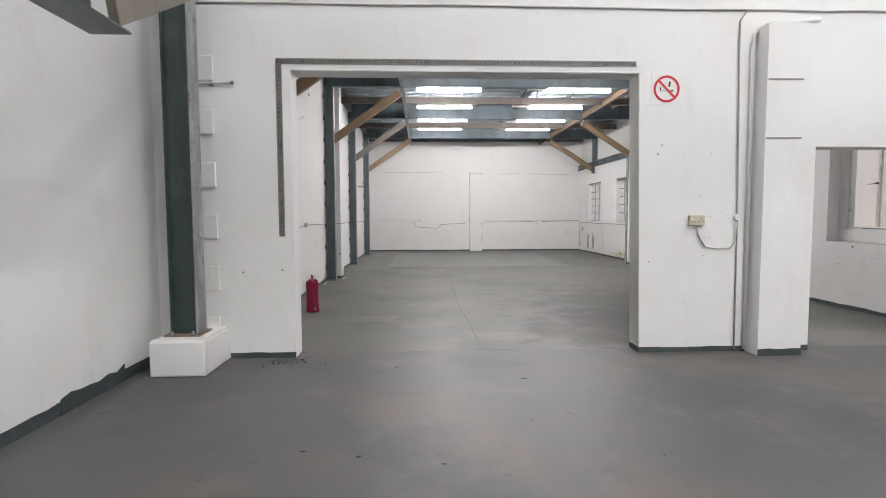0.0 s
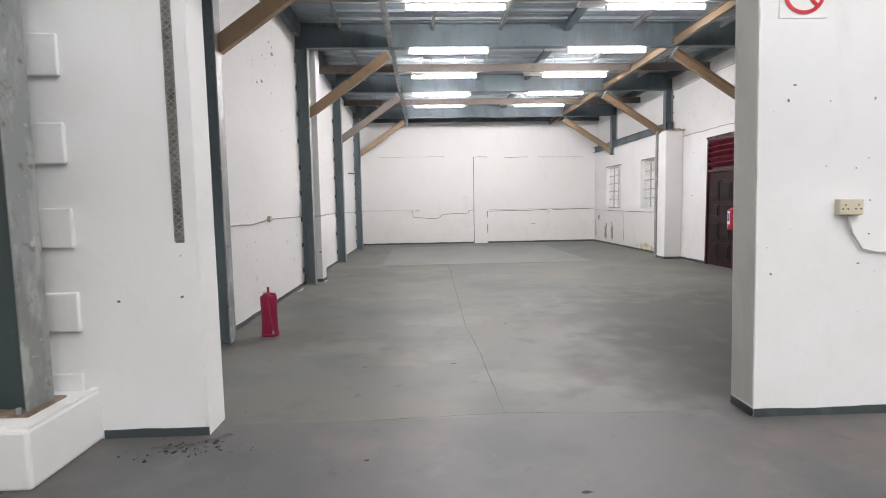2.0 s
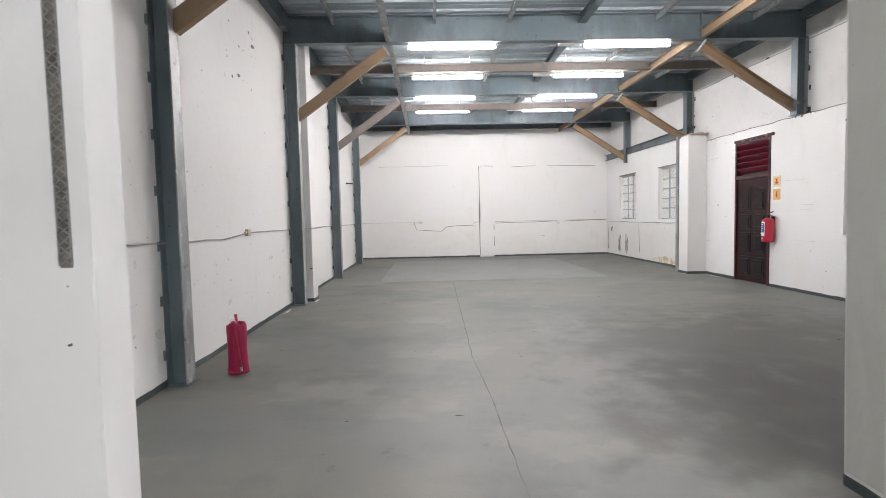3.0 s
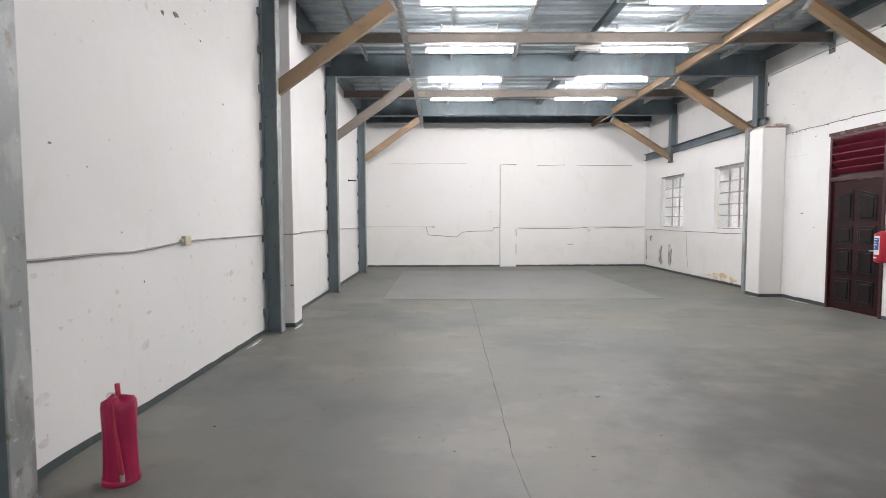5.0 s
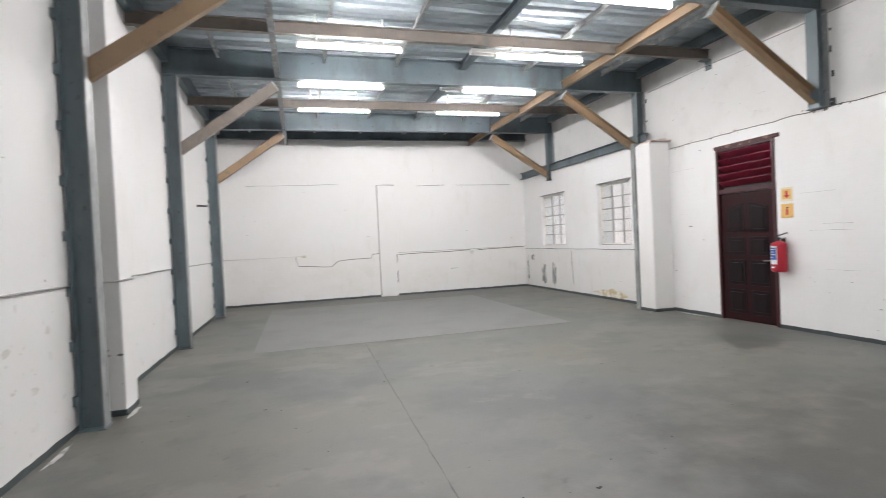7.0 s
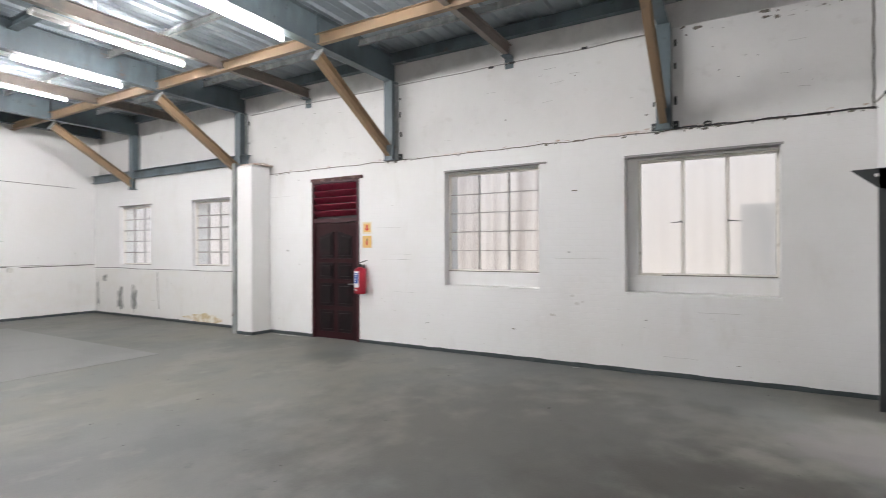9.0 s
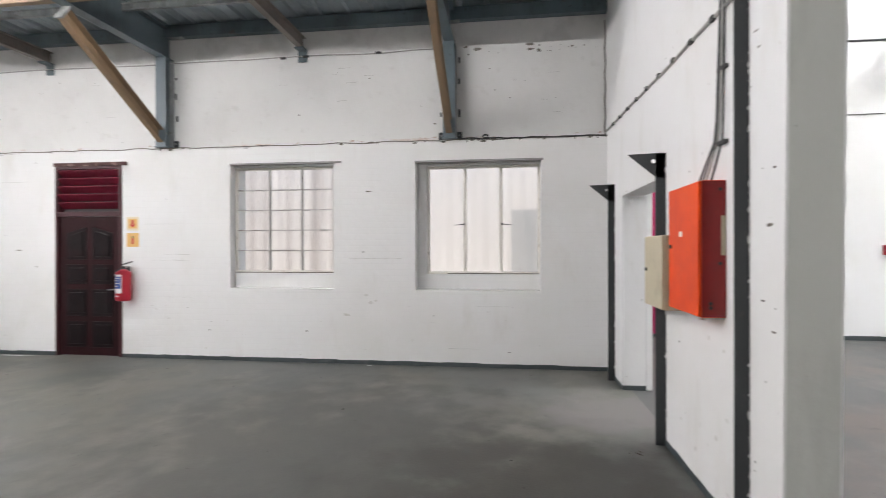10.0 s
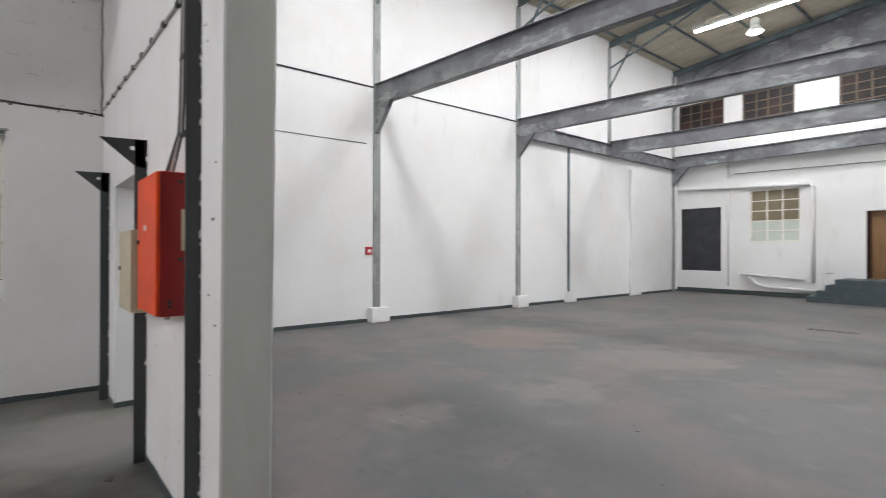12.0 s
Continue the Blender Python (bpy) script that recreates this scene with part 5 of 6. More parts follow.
part("base_plate", box(-0.18, 0.17, -0.16, 0.16, 0, 0.015, 0.003), M_RUSTY, hc, "rusted base plate")
for z in (0.05,):
    for x in (-0.1, 0.1):
        part("bolt", add_tube(bmesh.new(), (x, -0.135, 0.015), (x, -0.135, 0.05), 0.014, 6), M_STEEL_SIDE, hc)
hb = thing("overhead_beam", "dark steel channel with a tan timber brace above the hall", "beam", at=(-1.79, 3.25, 2.645))
bm = box(-0.25, 0.0, -4.5, 0.0, 0.0, 0.014, 0.002)
add_box(bm, -0.25, -0.236, -4.5, 0.0, 0.014, 0.2, 0.002)
part("channel", bm, M_DGREEN, hb)
part("timber_brace", placed(box(-0.95, 0.95, -0.03, 0.03, -0.12, 0.12, 0.006), between((-0.04, -0.15, 0.12), (-0.36, 1.58, 0.97))), M_BEAM, hb, "tan timber brace")
part("hanger", box(-0.70, -0.28, -3.0, -2.9, 0.05, 0.15, 0.003), M_STEEL, hb)

# ---- hall: east wall columns, beams, roof steel ----
HB = 4.97
HF = (0.14, -4.68, -9.4, -14.05)
for i, y in enumerate(HF):
    b = thing("hall_beam", "mottled grey steel beam spanning the hall", "beam", "hall beams", (HEX, y, HB))
    skew = (0.08, 0.11, 0.10, 0.0)[i] * (HEX - HWX)
    part("beam_section", placed(i_bm(math.hypot(HEX - HWX, skew), 0.47, 0.17, 0.018, 0.012), between((0, 0, 0.235), (HWX - HEX, -skew, 0.235))), M_HBEAM, b)
    c = thing("hall_wall_column", "grey steel column let into the white hall wall", "column", "hall wall columns", (HEX - 0.03, y, (0.33, 0.33, 5.32, 0.0)[i]))
    part("flange", box(0.0, 0.028, -0.09, 0.09, 0, 8.7 - (0.33, 0.33, 5.32, 0.0)[i], 0.002), M_STEEL_SIDE, c)
    g = bmesh.new()
    for yy in (-0.05, 0.05):
        vs = [g.verts.new(p) for p in ((0.0, yy, 4.30), (0.0, yy, HB), (-0.62, yy, HB))]
        g.faces.new(vs)
    gv = g.verts[:]
    for k in range(3):
        g.faces.new([gv[k], gv[(k + 1) % 3], gv[3 + (k + 1) % 3], gv[3 + k]])
    if i != 2:
        part("haunch", placed(g, Matrix.Translation((0, 0, -(0.33, 0.33, 5.32, 0.0)[i]))), M_HBEAM, c, "triangular haunch under the beam")
    if i < 2:
        structure("plinth", box(HEX - 0.22, HEX, y - 0.24, y + 0.24, 0, 0.33, 0.015), M_HALL, "low white column plinth", "plinth")
    r = thing("rafter", "dark steel rafter under the hall roof", "rafter", "hall rafters", (0, y, 8.6))
    off = Matrix.Translation((0, 0, -8.6))
    part("rafter_section", placed(i_bm(6.35, 0.2, 0.1), off @ between((HEX, 0, 8.82), (3.5, 0, 9.46))), M_STEEL, r)
    part("rafter_section", placed(i_bm(6.32, 0.2, 0.1), off @ between((HWX, 0, 8.88), (3.5, 0, 9.46))), M_STEEL, r)
    part("strut", placed(box(-0.93, 0.93, -0.025, 0.025, -0.025, 0.025), off @ between((HEX, 0, 7.3), (8.75, 0, 8.85))), M_STEEL, r)
    part("strut", placed(box(-1.68, 1.68, -0.025, 0.025, -0.025, 0.025), off @ between((HEX, 0, 8.0), (6.6, 0, 9.05))), M_STEEL, r)
for k in range(9):
    x = HEX - 0.4 - k * 1.45
    z = (8.93 + (10.1 - x) / 6.6 * 0.67) if x > 3.5 else (9.0 + (x - HWX + 0.3) / 6.6 * 0.6)
    p = thing("purlin", "dark steel purlin under the roof sheets", "purlin", "hall purlins", (x, HSY, z - 0.09))
    part("purlin_section", placed(i_bm(HY - HSY - 0.02, 0.08, 0.05, 0.006, 0.005), Matrix.Translation((0, (HY - HSY) / 2, 0.04)) @ pose(0, 0, 0, 0, 0, 90)), M_STEEL, p)
wc = thing("wall_post", "slim dark steel post on the white hall wall", "column", at=(HEX - 0.03, -7.07, 0.33))
part("shaft", box(0, 0.03, -0.05, 0.05, 0, 4.65, 0.002), M_STEEL, wc)
structure("plinth", box(HEX - 0.16, HEX, -7.3, -6.85, 0, 0.33, 0.012), M_HALL, "low white post plinth", "plinth")
structure("buttress", box(HEX - 0.1, HEX, -11.4, -10.7, 0, 4.6, 0.012), M_HALL, "shallow white wall buttress", "pilaster")
wb2 = thing("hall_wall_beam", "grey steel beam along the white hall wall", "beam", at=(HEX - 0.09, -14.1, 4.92))
part("beam_section", placed(i_bm(9.3, 0.4, 0.16), Matrix.Translation((0, 4.65, 0.2)) @ pose(0, 0, 0, 0, 0, 90)), M_HBEAM, wb2)
run("hall_wall_cable", wavy((HEX - 0.012, HY, 5.36), (HEX - 0.012, -6.9, 5.38), 0.6, 0.005, 31), 0.018, M_DCABLE, "dark cable run high on the hall wall")
run("hall_wall_cable", wavy((HEX - 0.01, 5.4, 4.0), (HEX - 0.01, 0.42, 4.05), 0.6, 0.004, 32), 0.008, M_DCABLE, "thin dark cable on the hall wall")
cp = thing("fire_call_point", "small red fire call point beside the column", "call point", at=(HEX, 0.36, 1.62))
part("housing", box(-0.06, 0, -0.08, 0.08, -0.09, 0.09, 0.008), M_RED, cp)
part("window_plate", box(-0.064, -0.06, -0.04, 0.04, -0.04, 0.03), M_SIGN, cp)
md = thing("door_2", "magenta painted door in the hall wall, shut", "door", at=(HEX, 4.3, 0), kind="structure")
part("door_leaf", box(-0.05, -0.005, -0.55, 0.55, 0.06, 2.95, 0.004), M_MAGENTA, md)
fr = box(-0.06, -0.002, -0.64, -0.552, 0, 3.03, 0.003)
add_box(fr, -0.06, -0.002, 0.552, 0.64, 0, 3.03, 0.003)
add_box(fr, -0.06, -0.002, -0.552, 0.552, 2.952, 3.03, 0.003)
part("door_frame", fr, M_FIT, md)
part("door_handle", box(-0.09, -0.05, -0.48, -0.4, 1.0, 1.03, 0.004), M_CHROME, md)

# ---- hall: end wall ----
bp = thing("black_board", "large black board set in the white end wall", "board", at=(8.87, HSY, 0.86))
part("panel", box(-0.769, 0.769, -0.1, -0.05, 0.001, 2.479), M_BLACKPANEL, bp)


def hall_window(name, hole, cols, rows, panes, label):
    x0, x1, z0, z1 = hole
    o = thing(name, label, "window", "hall windows", ((x0 + x1) / 2, HSY - 0.06, z0), kind="structure")
    hw, h, t = (x1 - x0) / 2, z1 - z0, 0.06
    fr = bmesh.new()
    for a, b, c, d in ((-hw, -hw + t, 0, h), (hw - t, hw, 0, h), (-hw + t, hw - t, 0, t), (-hw + t, hw - t, h - t, h)):
        add_box(fr, a, b, -0.05, 0.02, c, d, 0.004)
    part("window_frame", fr, M_WFRAME if panes[0] is not M_DARKGLASS else M_DKBAR, o)
    cw, rh = (2 * hw - 2 * t) / cols, (h - 2 * t) / rows
    for i in range(1, cols):
        part("mullion", box(-hw + t + cw * i - 0.025, -hw + t + cw * i + 0.025, -0.03, 0.01, t, h - t, 0.003), M_WFRAME if panes[0] is not M_DARKGLASS else M_DKBAR, o)
    for j in range(1, rows):
        part("glazing_bar", box(-hw + t, hw - t, -0.028, 0.004, t + rh * j - 0.02, t + rh * j + 0.02, 0.003), M_WFRAME if panes[0] is not M_DARKGLASS else M_DKBAR, o)
    for i in range(cols):
        for j in range(rows):
            part("pane", box(-hw + t + cw * i, -hw + t + cw * (i + 1), -0.018, -0.012, t + rh * j, t + rh * (j + 1)), panes[j % len(panes)], o)
    return o


hall_window("window_5", GABLE[1], 3, 5, [M_FROST, M_FROST, M_OBSCURE, M_OBSCURE, M_OBSCURE], "white framed window, tan glass above frosted glass")
for i in (3, 4, 5):
    hall_window("window_%d" % (i + 3), GABLE[i], 4, 4, [M_DARKGLASS], "dark brown small-paned window high in the end wall")
dr = thing("door_3", "brown varnished timber door standing behind the steps", "door", at=(3.0, HSY - 0.12, 0.75), kind="structure")
part("door_leaf", box(-0.69, 0.69, -0.05, 0.0, 0, 2.17, 0.004), M_TIMBER, dr)
for a, b, c, d in ((-0.5, -0.06, 0.2, 0.95), (0.06, 0.5, 0.2, 0.95), (-0.5, -0.06, 1.1, 2.0), (0.06, 0.5, 1.1, 2.0)):
    part("panel", box(a, b, 0.0, 0.015, c, d, 0.006), M_TIMBER, dr)
part("door_frame", box(0.60, 0.688, 0.0, 0.12, 0, 2.175, 0.004), M_DOOR, dr)
sp = thing("steps", "dark teal painted concrete steps up to the door", "steps", at=(4.4, HSY, 0))
for k in range(4):
    part("step", box(-2.6, 0.55 - k * 0.25, 0.0, 1.4, k * 0.187, (k + 1) * 0.187, 0.008), M_STEP, sp)
rl = thing("hand_rail", "short white bent pipe rail beside the steps", "rail", at=(4.55, HSY + 1.2, 0.37))
part("rail_pipe", cable([(0, 0, 0), (0, 0, 0.55), (-0.25, 0, 0.57)], 0.022, 8), M_FIT, rl, smooth=True)
run("wall_pipe", [(9.72, HSY + 0.08, 4.1), (5.2, HSY + 0.08, 3.93), (5.1, HSY + 0.08, 3.85), (5.1, HSY + 0.08, 0.55)], 0.055, M_HALL, "white painted pipe across the end wall", "pipe")
run("wall_pipe", [(7.35, HSY + 0.07, 0.78), (5.35, HSY + 0.07, 0.66)], 0.05, M_HALL, "low white painted pipe on the end wall", "pipe")
run("wall_pipe", [(7.1, HSY + 0.07, 0.70), (6.85, HSY + 0.07, 0.42), (6.5, HSY + 0.07, 0.34), (4.75, HSY + 0.07, 0.26)], 0.06, M_HALL, "low bent white painted pipe on the end wall", "pipe")
run("wall_pipe", [(7.82, HSY + 0.04, 0.3), (7.82, HSY + 0.04, 4.9)], 0.03, M_HALL, "slim white pipe up the end wall", "pipe")
run("wall_pipe", [(7.6, HSY + 0.03, 4.55), (HWX, HSY + 0.03, 4.35)], 0.02, M_CABLE, "thin grey pipe across the end wall", "pipe")
structure("gable_cladding", box(HWX, HEX, HSY + 0.002, HSY + 0.05, 8.1, 9.9), M_HBEAM, "purple-grey sheet cladding at the top of the end wall", "cladding")
gd = thing("floor_grate", "small dark drain grate in the hall floor", "drain", at=(2.7, -6.25, 0.0))
part("frame", box(-0.42, 0.42, -0.10, 0.10, 0.0, 0.004), M_SBLK, gd)
for k in range(8):
    part("slot_bar", box(-0.38 + k * 0.104, -0.355 + k * 0.104, -0.08, 0.08, 0.004, 0.008), M_BLACK, gd)


# ---- hall lights ----
def bay_lamp(x, y, z):
    o = thing("bay_lamp", "lit white bay lamp under the hall roof, west row added as fill", "light", "hall bay lamps", (x, y, z))
    part("bulb", lathe([(0.03, -0.04), (0.13, -0.015), (0.185, 0.04), (0.19, 0.09), (0.12, 0.12)]), M_LAMP, o, "glowing bell glass", True)
    part("shade", lathe([(0.115, 0.225), (0.15, 0.175), (0.225, 0.068), (0.235, 0.02), (0.245, 0.02), (0.235, 0.07), (0.16, 0.18), (0.12, 0.24)]), M_FIT, o, "white metal shade", True)
    part("ballast", lathe([(0.12, 0.24), (0.13, 0.26), (0.13, 0.44), (0.07, 0.48)]), M_FIT, o, smooth=True)
    zr = (8.93 + (10.1 - x) / 6.6 * 0.67 if x > 3.5 else 9.0 + (x - HWX + 0.3) / 6.6 * 0.6) - 0.02
    part("hanger", add_tube(bmesh.new(), (0, 0, 0.44), (0, 0, zr - z), 0.012, 8), M_STEEL, o)


# west row at x 2.3 is unseen, added to even out the hall
for x, y in ((5.95, 1.3), (5.95, -2.75), (5.95, -7.0), (5.95, -11.6), (2.3, 1.3), (2.3, -2.75), (2.3, -7.0), (2.3, -11.6)):
    bay_lamp(x, y, 8.6)


def long_light(x, y, z):
    o = thing("hall_tube_light", "long lit fluorescent fitting under the hall roof", "light", "hall tube lights", (x, y, z))
    part("housing", box(-1.5, 1.5, -0.11, 0.11, 0.03, 0.10, 0.008), M_FIT, o)
    for yy in (-0.055, 0.055):
        part("tube", add_tube(bmesh.new(), (-1.48, yy, 0), (1.48, yy, 0), 0.026, 12), M_HTUBE, o, "glowing tube", True)
    for xx in (-1.2, 1.2):
        zr = (8.93 + (10.1 - x - xx) / 6.6 * 0.67 if x + xx > 3.5 else 9.0 + (x + xx - HWX + 0.3) / 6.6 * 0.6) - 0.02
        part("hanger", add_tube(bmesh.new(), (xx, 0, 0.09), (xx, 0, zr - z), 0.008, 6), M_STEEL, o)


# the fitting at y -10.5 is repeated, unseen, in the other bays
for x, y in ((5.85, 3.6), (5.85, -1.1), (5.85, -5.8), (5.85, -10.5)):
    long_light(x, y, 8.78)

# ---- stains and smears ----
M_GREYSTAIN = mat("grey_damp_stain", (0.20, 0.205, 0.20), 0.85, 0, [((0.62, 0.61, 0.58), (9.0, 9.0, 4.0), 0.54, 0.12, 0.9)])
M_YELLOW = mat("yellow_damp_stain", (0.55, 0.44, 0.27), 0.85, 0, [((0.76, 0.73, 0.66), 7.0, 0.5, 0.12, 0.95)])
M_SMUDGE = mat("faint_brown_stain", (0.60, 0.50, 0.43), 0.85, 0, [((0.72, 0.71, 0.69), 9.0, 0.48, 0.14, 0.95)])
M_SMEAR = mat("white_paint_smear", (0.62, 0.62, 0.60), 0.6, 0, [((0.25, 0.25, 0.25), 9.0, 0.55, 0.1, 0.9)])


for a, z, ra, rz, m, nm in ((20.75, 0.42, 0.17, 0.40, M_GREYSTAIN, "grey"), (21.85, 0.55, 0.07, 0.5, M_GREYSTAIN, "grey"), (20.15, 0.45, 0.17, 0.40, M_GREYSTAIN, "grey"), (21.5, 0.95, 0.12, 0.12, M_GREYSTAIN, "grey"), (17.4, 0.14, 0.75, 0.13, M_YELLOW, "yellow")):
    structure("wall_stain", blotch("x", EX - 0.02, a, z, ra, rz, int(a * 10), -0.0015), m, nm + " damp stain on the lower white wall", "stain")
for x, y, rx, ry in ((-2.2, 11.55, 0.03, 0.3), (-1.94, 12.58, 0.03, 0.2), (6.36, 15.28, 0.12, 0.03), (6.78, 14.7, 0.03, 0.4), (6.8, 9.0, 0.02, 0.06)):
    structure("paint_smear", blotch("z", 0.0, x, y, rx, ry, int(abs(x * 31 + y * 17)), 0.0015), M_SMEAR, "white paint smear on the floor edge", "stain")
hk = thing("wall_hook", "small black hook on the white wall", "hook", at=(WX, 18.6, 2.58))
part("hook", placed(cable([(0, 0, 0), (0.09, 0, 0.0), (0.17, 0.0, -0.012), (0.20, 0.0, 0.006)], 0.017, 8), Matrix.Identity(4)), M_SBLK, hk, smooth=True)
part("plate", box(0, 0.012, -0.03, 0.03, -0.03, 0.03, 0.003), M_SBLK, hk)

# cracks that outline the far wall's plaster, a greyer band and stains on the upper east wall
M_LINE = mat("plaster_crack", (0.16, 0.15, 0.14), 0.9)
for k, pts in enumerate(([(-0.35, 1.25), (-0.28, 1.0), (0.1, 0.975), (0.4, 0.945), (0.66, 0.935), (0.84, 1.09), (1.2, 1.12), (1.84, 1.13), (1.87, 1.24), (2.06, 1.25)], [(2.075, 0.05), (2.07, 1.2), (2.075, 2.4), (2.07, 3.34), (2.3, 3.355), (2.6, 3.34)],
                         [(2.605, 0.4), (2.6, 0.75)], [(2.605, 0.95), (2.6, 1.2)], [(2.66, 1.19), (3.4, 1.205), (4.2, 1.2), (4.95, 1.225)], [(5.2, 1.21), (6.0, 1.225), (6.8, 1.24)], [(3.3, 3.31), (4.2, 3.33)], [(4.6, 3.32), (6.4, 3.30)], [(4.3, 0.72), (4.5, 0.73)])):
    yy = NY - (0.052 if k in (1, 2, 3) else (0.002 if k in (6, 7) else 0.031))
    run("plaster_crack", [(x, yy, z + (0.05 if 0.8 < z < 1.5 else 0.0)) for x, z in pts], 0.010 if k < 6 else 0.007, M_LINE, "thin dark crack in the white plaster", "crack")
for y0, y1, z in ((16.05, 16.4, 0.0), (19.0, 19.05, 0.0)):
    run("plaster_crack", [(EX - 0.022, y1, 0.25), (EX - 0.022, y0 + 0.1, 0.7), (EX - 0.022, y0 + 0.12, 1.15)], 0.006, M_LINE, "thin dark crack in the lower wall", "crack")
run("plaster_crack", wavy((EX - 0.022, 15.9, 1.2), (EX - 0.022, NY - 0.05, 1.22), 0.4, 0.012, 61), 0.008, M_LINE, "broken edge of the thicker lower plaster", "crack")
structure("wall_band", box(EX + 0.096, EX + 0.1, SY, NY, 4.53, 4.87), mat("grey_band_render", (0.67, 0.66, 0.64), 0.85, 0, [((0.52, 0.51, 0.49), 2.5, 0.56, 0.1, 0.6)], 0.4, 14.0), "greyer band at the top of the wall", "wall")
for y, z, ra, rz in ((8.35, 3.22, 0.45, 0.035), (10.9, 3.215, 0.5, 0.02), (7.5, 3.22, 0.2, 0.03)):
    structure("wall_stain", blotch("x", EX + 0.1, y, z, ra, rz, int(y * 13), -0.0015), M_SMUDGE, "faint brown damp stain on the upper white wall", "stain")
for x, y, sx in ((8.93, 2.1, 0.38), (12.1, 2.2, 0.3), (12.0, 1.9, 0.2)):
    run("plaster_crack", wavy((EX - 0.002, x - sx, 1.55 - 0.3 * (y - 2.0)), (EX - 0.002, x + sx, 1.55 - 0.3 * (y - 2.0)), 0.08, 0.005, int(x * 10)), 0.003, M_SOFTLINE, "faint mortar crack in the painted brick", "crack")

# uneven plaster rolls on the arrises of the opening, and splashed skirting paint in the hall corner
def arris(a, b, r, seed, label):
    q = random.Random(seed)
    a, b = Vector(a), Vector(b)
    n = int((b - a).length / 0.16)
    pts = [a.lerp(b, i / n) + Vector((q.uniform(-1, 1), q.uniform(-1, 1), q.uniform(-0.3, 0.3))) * 0.0022 for i in range(n + 1)]
    return structure("corner_plaster", leaning(cable(pts, r, 7)), M_HALL, label, "plaster edge", True)


for k, (x, y) in enumerate(((OPEN_L, HY), (OPEN_L, SY), (OPEN_R, HY), (OPEN_R, SY))):
    sx, sy = (-1 if x < 0 else 1), (1 if y == HY else -1)
    arris((x + sx * 0.0115, y + sy * 0.0115, 0.03), (x + sx * 0.0115, y + sy * 0.0115, OPEN_T - 0.01), 0.013, 200 + k, "uneven plastered corner of the opening")
arris((OPEN_L, HY + 0.007, OPEN_T + 0.007), (OPEN_R, HY + 0.007, OPEN_T + 0.007), 0.013, 210, "uneven plastered edge over the opening")
arris((5.957, SY - 0.007, 0.075), (5.957, SY - 0.007, 2.25), 0.012, 211, "uneven plastered corner of the small opening")
structure("baseboard", ragged_strip((HWX + 0.006, 3.9, 0), (HWX + 0.006, 4.75, 0), 0.13, (1, 0, 0), 301, 0.006, 0.03), M_SKIRT, "dark teal paint splashed up the wall corner", "baseboard")
tagged(obj("plaster_chip", chips("x", WX, 8.4, 11.8, 0.08, 1.0, 120, 401, 0.015, 0.002, 2.2), mat("yellowed_flakes", (0.70, 0.68, 0.62), 0.85, 0, [((0.52, 0.50, 0.47), 9.0, 0.55, 0.1, 0.7)])), "yellowed flakes low on the white wall", "wall chips", kind="stuff")
tagged(obj("plaster_chip", chips("y", SY, 2.4, 2.72, 0.1, 4.4, 26, 402, 0.012, 0.002, 5.0), M_CHIP), "short dark cracks beside the opening", "wall chips", kind="stuff")

for y, z in ((8.9, 4.5), (10.0, 4.5), (10.35, 4.49), (13.2, 4.5)):
    cl = thing("cable_clip", "dark cable saddle high on the upper wall", "cable clip", "cable clips", (EX + 0.096, y, z))
    part("saddle", box(-0.022, 0.0, -0.045, 0.045, -0.016, 0.016, 0.008), M_DCABLE, cl)
for y in FRAMES[:3]:
    for dy in (-0.13, 0.13):
        cl = thing("column_cleat", "small dark steel cleat beside the ledge column", "cleat", "column cleats", (EX + 0.098, y + dy, LEDGE + 0.02))
        part("plate", box(-0.03, 0.0, -0.035, 0.035, 0, 0.10, 0.004), M_BLACK, cl)
        part("bolt", add_tube(bmesh.new(), (-0.03, 0, 0.05), (-0.045, 0, 0.05), 0.011, 6), M_STEEL_SIDE, cl)

for k in range(9):
    x = 3.2 + 0.4 * k
    cl = thing("cable_clip", "small dark clip on the high wall cable", "cable clip", "cable clips", (x, SY, 3.11 + (x - 2.9) / (EX - 2.9) * 0.13))
    part("saddle", box(-0.03, 0.03, 0, 0.028, -0.016, 0.016, 0.004), M_DCABLE, cl)

# white paint splashed over the black steel, rough edges of the wall paint
M_FLECK = mat("white_paint_fleck", (0.72, 0.72, 0.70), 0.7)
for x0, x1, z1, n, sd in ((2.786, 2.795, 4.4, 60, 501), (4.308, 4.32, 2.35, 30, 502), (6.438, 6.45, 2.35, 24, 503)):
    tagged(obj("paint_fleck", chips("y", SY, x0, x1, 0.1, z1, n, sd, 0.012, 0.0165 if x0 > 3 else 0.0145, 0.9), M_FLECK), "white paint flecks on the black steel", "paint flecks", kind="stuff")
M_FAINT = mat("open_mortar_line", (0.50, 0.49, 0.47), 0.9, 0, [((0.25, 0.24, 0.23), 8.0, 0.58, 0.08, 0.8)])
q = random.Random(88)
for k in range(15):
    y, z, s = q.uniform(6.0, 15.0), 0.17 + 0.085 * q.randint(1, 32), q.uniform(0.06, 0.34)
    if any(h[0] - 0.45 < y < h[1] + 0.45 and h[2] - 0.15 < z < h[3] + 0.15 for h in [*WINDOWS.values(), DOOR]):
        continue
    run("mortar_line", wavy((EX - 0.001, y - s, z), (EX - 0.001, y + s, z), 0.07, 0.004, 600 + k), 0.0018, M_FAINT, "short open mortar line in the painted brick", "crack")
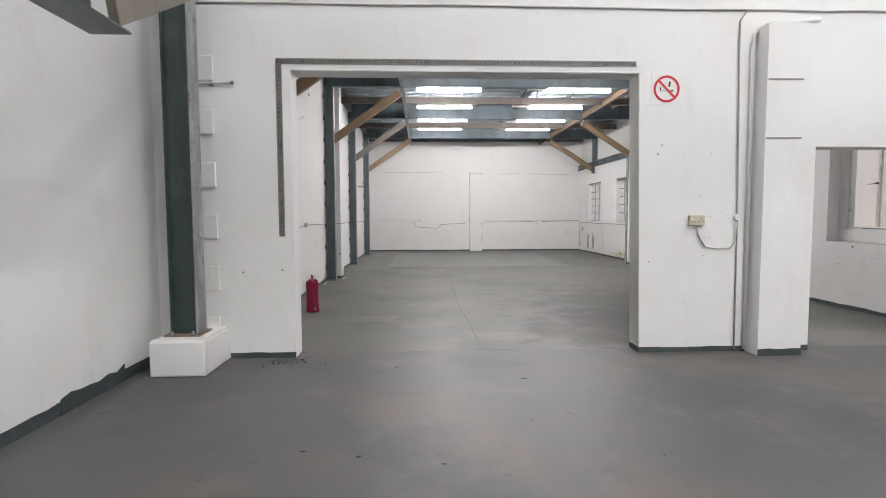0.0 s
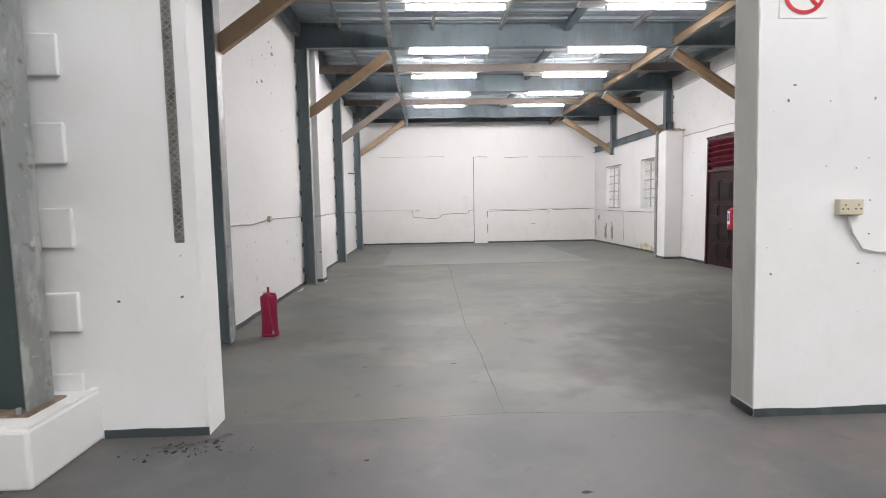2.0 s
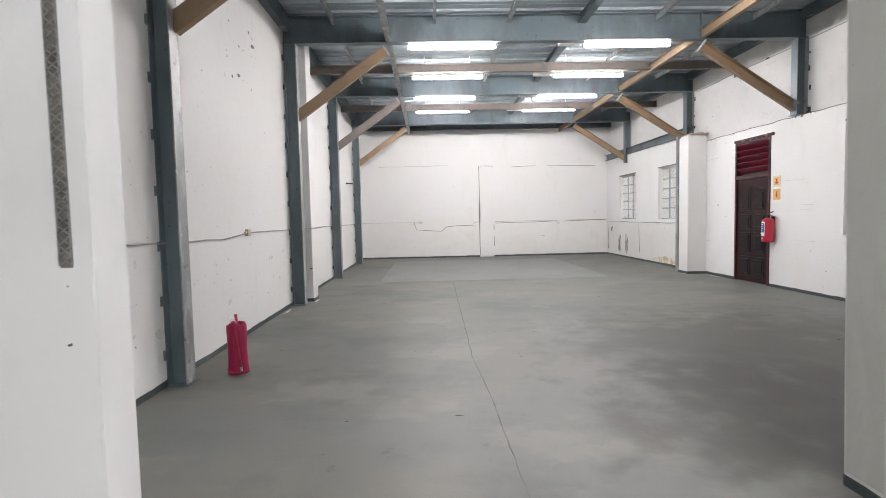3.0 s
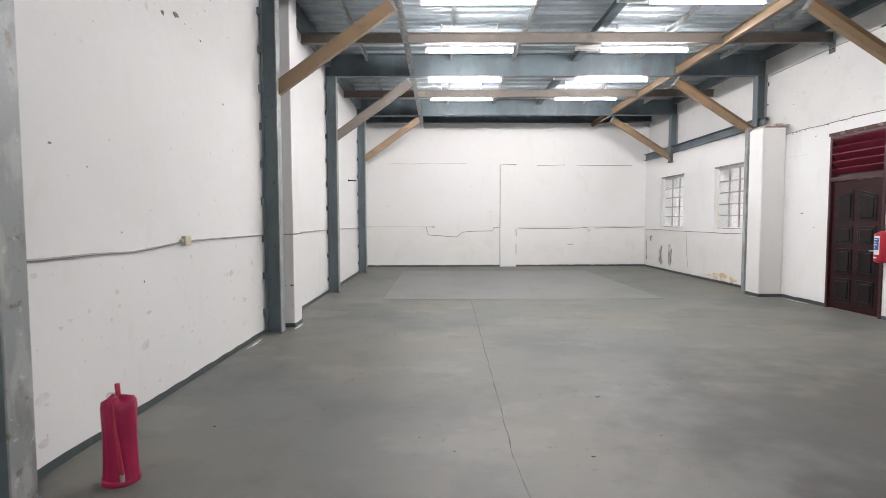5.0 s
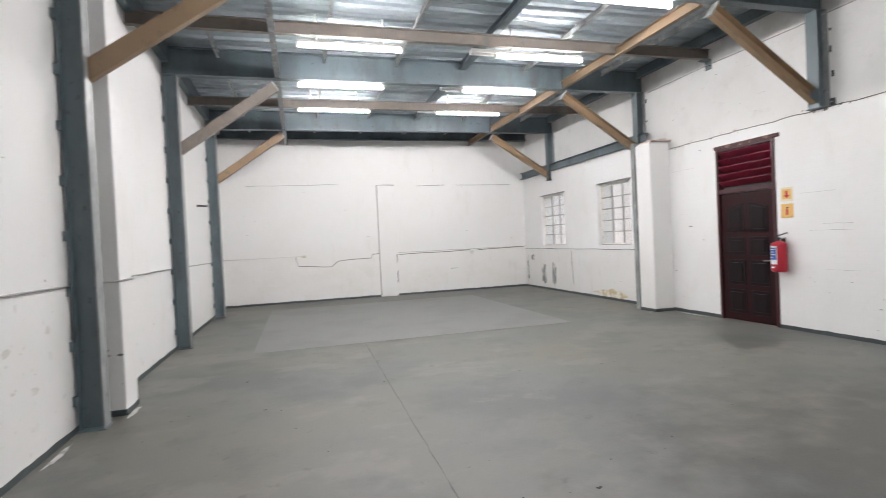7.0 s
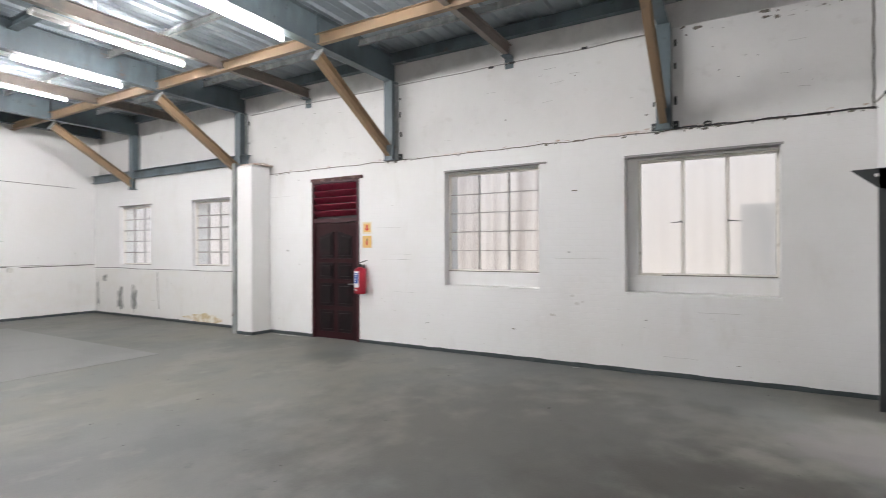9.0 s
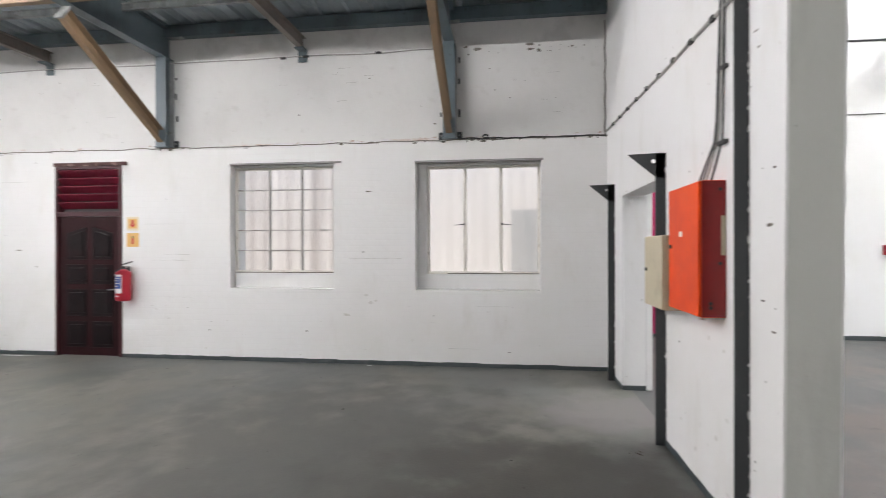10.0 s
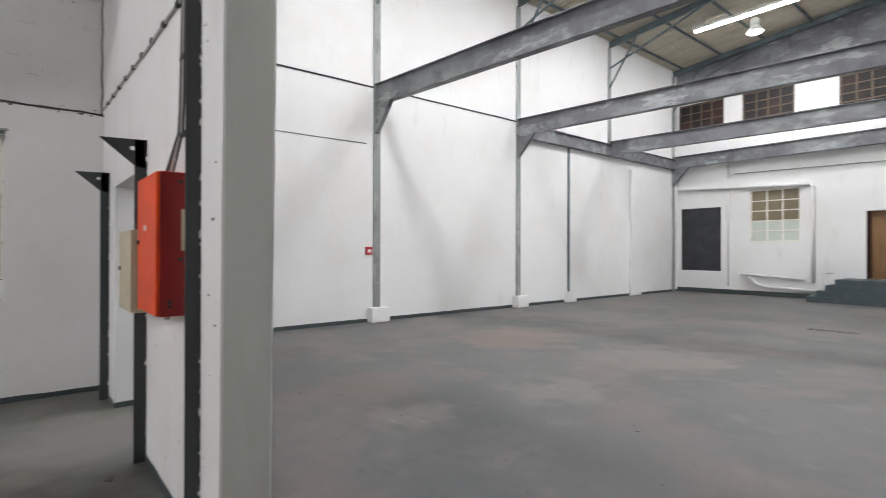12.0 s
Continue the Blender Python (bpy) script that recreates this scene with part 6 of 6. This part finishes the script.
for k in range(14):
    y, z, s = q.choice((6.2, 6.6, 8.9, 9.3, 10.6, 11.2, 13.4, 14.6)) + q.uniform(-0.3, 0.3), q.uniform(3.4, 4.4), q.uniform(0.03, 0.12)
    if min(abs(y - c) for c in FRAMES) < 0.35:
        continue
    run("mortar_line", wavy((EX + 0.099, y - s, z), (EX + 0.099, y + s, z + q.uniform(-0.02, 0.02)), 0.05, 0.006, 700 + k), 0.0022, M_FAINT, "short open crack in the upper plaster", "crack")
for y in FRAMES[:3]:
    for z in (3.55, 3.95, 4.3):
        for dy in (-0.125, 0.125):
            cl = thing("column_cleat", "small dark steel cleat beside the ledge column", "cleat", "column cleats", (EX + 0.098, y + dy + q.uniform(-0.01, 0.01), z + q.uniform(-0.06, 0.06)))
            part("plate", box(-0.014, 0.0, -q.uniform(0.008, 0.02), 0.015, 0, q.uniform(0.03, 0.11), 0.004), M_BLACK, cl)
for y in MIDS[:2]:
    br = thing("beam_bracket", "dark steel seat bracket under the cross beam's end", "bracket", "beam brackets", (EX + 0.1, y, 4.49))
    part("seat", box(-0.16, 0.0, -0.07, 0.07, 0.085, 0.105, 0.003), M_STEEL, br)
    part("leg", box(-0.014, 0.0, -0.07, 0.07, -0.07, 0.085, 0.003), M_STEEL, br)
    for s in (-1, 1):
        part("bolt", add_tube(bmesh.new(), (-0.014, 0.04 * s, 0.0), (-0.03, 0.04 * s, 0.0), 0.012, 6), M_BLACK, br)

for x, z1, n, sd in ((2.725, 4.4, 80, 511), (4.24, 2.35, 40, 512), (6.37, 2.35, 30, 513)):
    tagged(obj("paint_fleck", chips("x", x, SY + 0.001, SY + 0.006, 0.1, z1, n, sd, 0.022, -0.0015, 0.4), M_FLECK), "white paint lapping over the black steel's edge", "paint flecks", kind="stuff")

# thin sheet that turns the jamb face greyer than the wall
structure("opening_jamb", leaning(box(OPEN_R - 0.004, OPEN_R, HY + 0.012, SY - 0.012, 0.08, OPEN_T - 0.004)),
          mat("grey_green_jamb", (0.64, 0.645, 0.605), 0.8, 0, [((0.54, 0.545, 0.51), (3.0, 3.0, 0.7), 0.55, 0.10, 0.6), ((0.42, 0.40, 0.36), 14.0, 0.71, 0.03, 0.6)], 0.4, 14.0, 0.3),
          "greyer face of the opening's side", "jamb")

# scuffed and flaking patches low on the white walls, dark chips at the pilaster's foot
M_SCUFF = mat("grey_scuff_mark", (0.60, 0.585, 0.55), 0.85, 0, [((0.72, 0.715, 0.70), 6.0, 0.5, 0.12, 0.9)])
for a0, a1, z0, z1, n, sd, sm in ((8.0, 12.0, 0.1, 1.25, 70, 811, 0.045), (8.6, 11.9, 1.4, 3.6, 26, 812, 0.035), (13.0, 19.0, 0.1, 1.2, 40, 813, 0.05), (6.0, 7.7, 0.1, 2.6, 26, 814, 0.05)):
    tagged(obj("scuff_mark", chips("x", WX, a0, a1, z0, z1, n, sd, sm, 0.0012, 1.8), M_SCUFF), "soft grey scuffs and flaked paint on the white wall", "scuff marks", kind="stuff")
tagged(obj("scuff_mark", chips("x", EX, 6.0, 15.0, 0.1, 1.0, 60, 815, 0.03, -0.0012, 3.0), M_SCUFF), "soft grey scuffs low on the painted brick", "scuff marks", kind="stuff")
tagged(obj("scuff_mark", chips("y", SY, 2.95, 4.1, 0.1, 3.6, 30, 816, 0.02, 0.0012, 1.6), M_SCUFF), "soft grey scuffs on the white wall", "scuff marks", kind="stuff")
tagged(obj("plaster_chip", chips("y", 12.51, WX + 0.05, -2.0, 0.1, 0.7, 16, 817, 0.016, -0.002, 1.6), M_CHIP), "dark chips at the foot of the pilaster", "wall chips", kind="stuff")

# pale scratches dragged across the hall floor
M_SCRATCH = mat("pale_floor_scratch", (0.26, 0.25, 0.245), 0.7, 0, [((0.12, 0.118, 0.116), 7.0, 0.52, 0.08, 0.85)])
for k, pts in enumerate(([(3.75, 1.62), (3.45, 1.52), (3.0, 1.58), (2.75, 1.45)], [(4.05, 3.42), (3.8, 3.55), (3.55, 3.5)], [(3.9, 3.75), (3.7, 3.7)], [(5.6, -0.55), (5.1, -0.7)], [(4.2, -0.95), (3.6, -1.15)])):
    structure("floor_scratch", crack(pts, 0.014, 900 + k), M_SCRATCH, "pale scratch dragged across the hall floor", "floor mark")
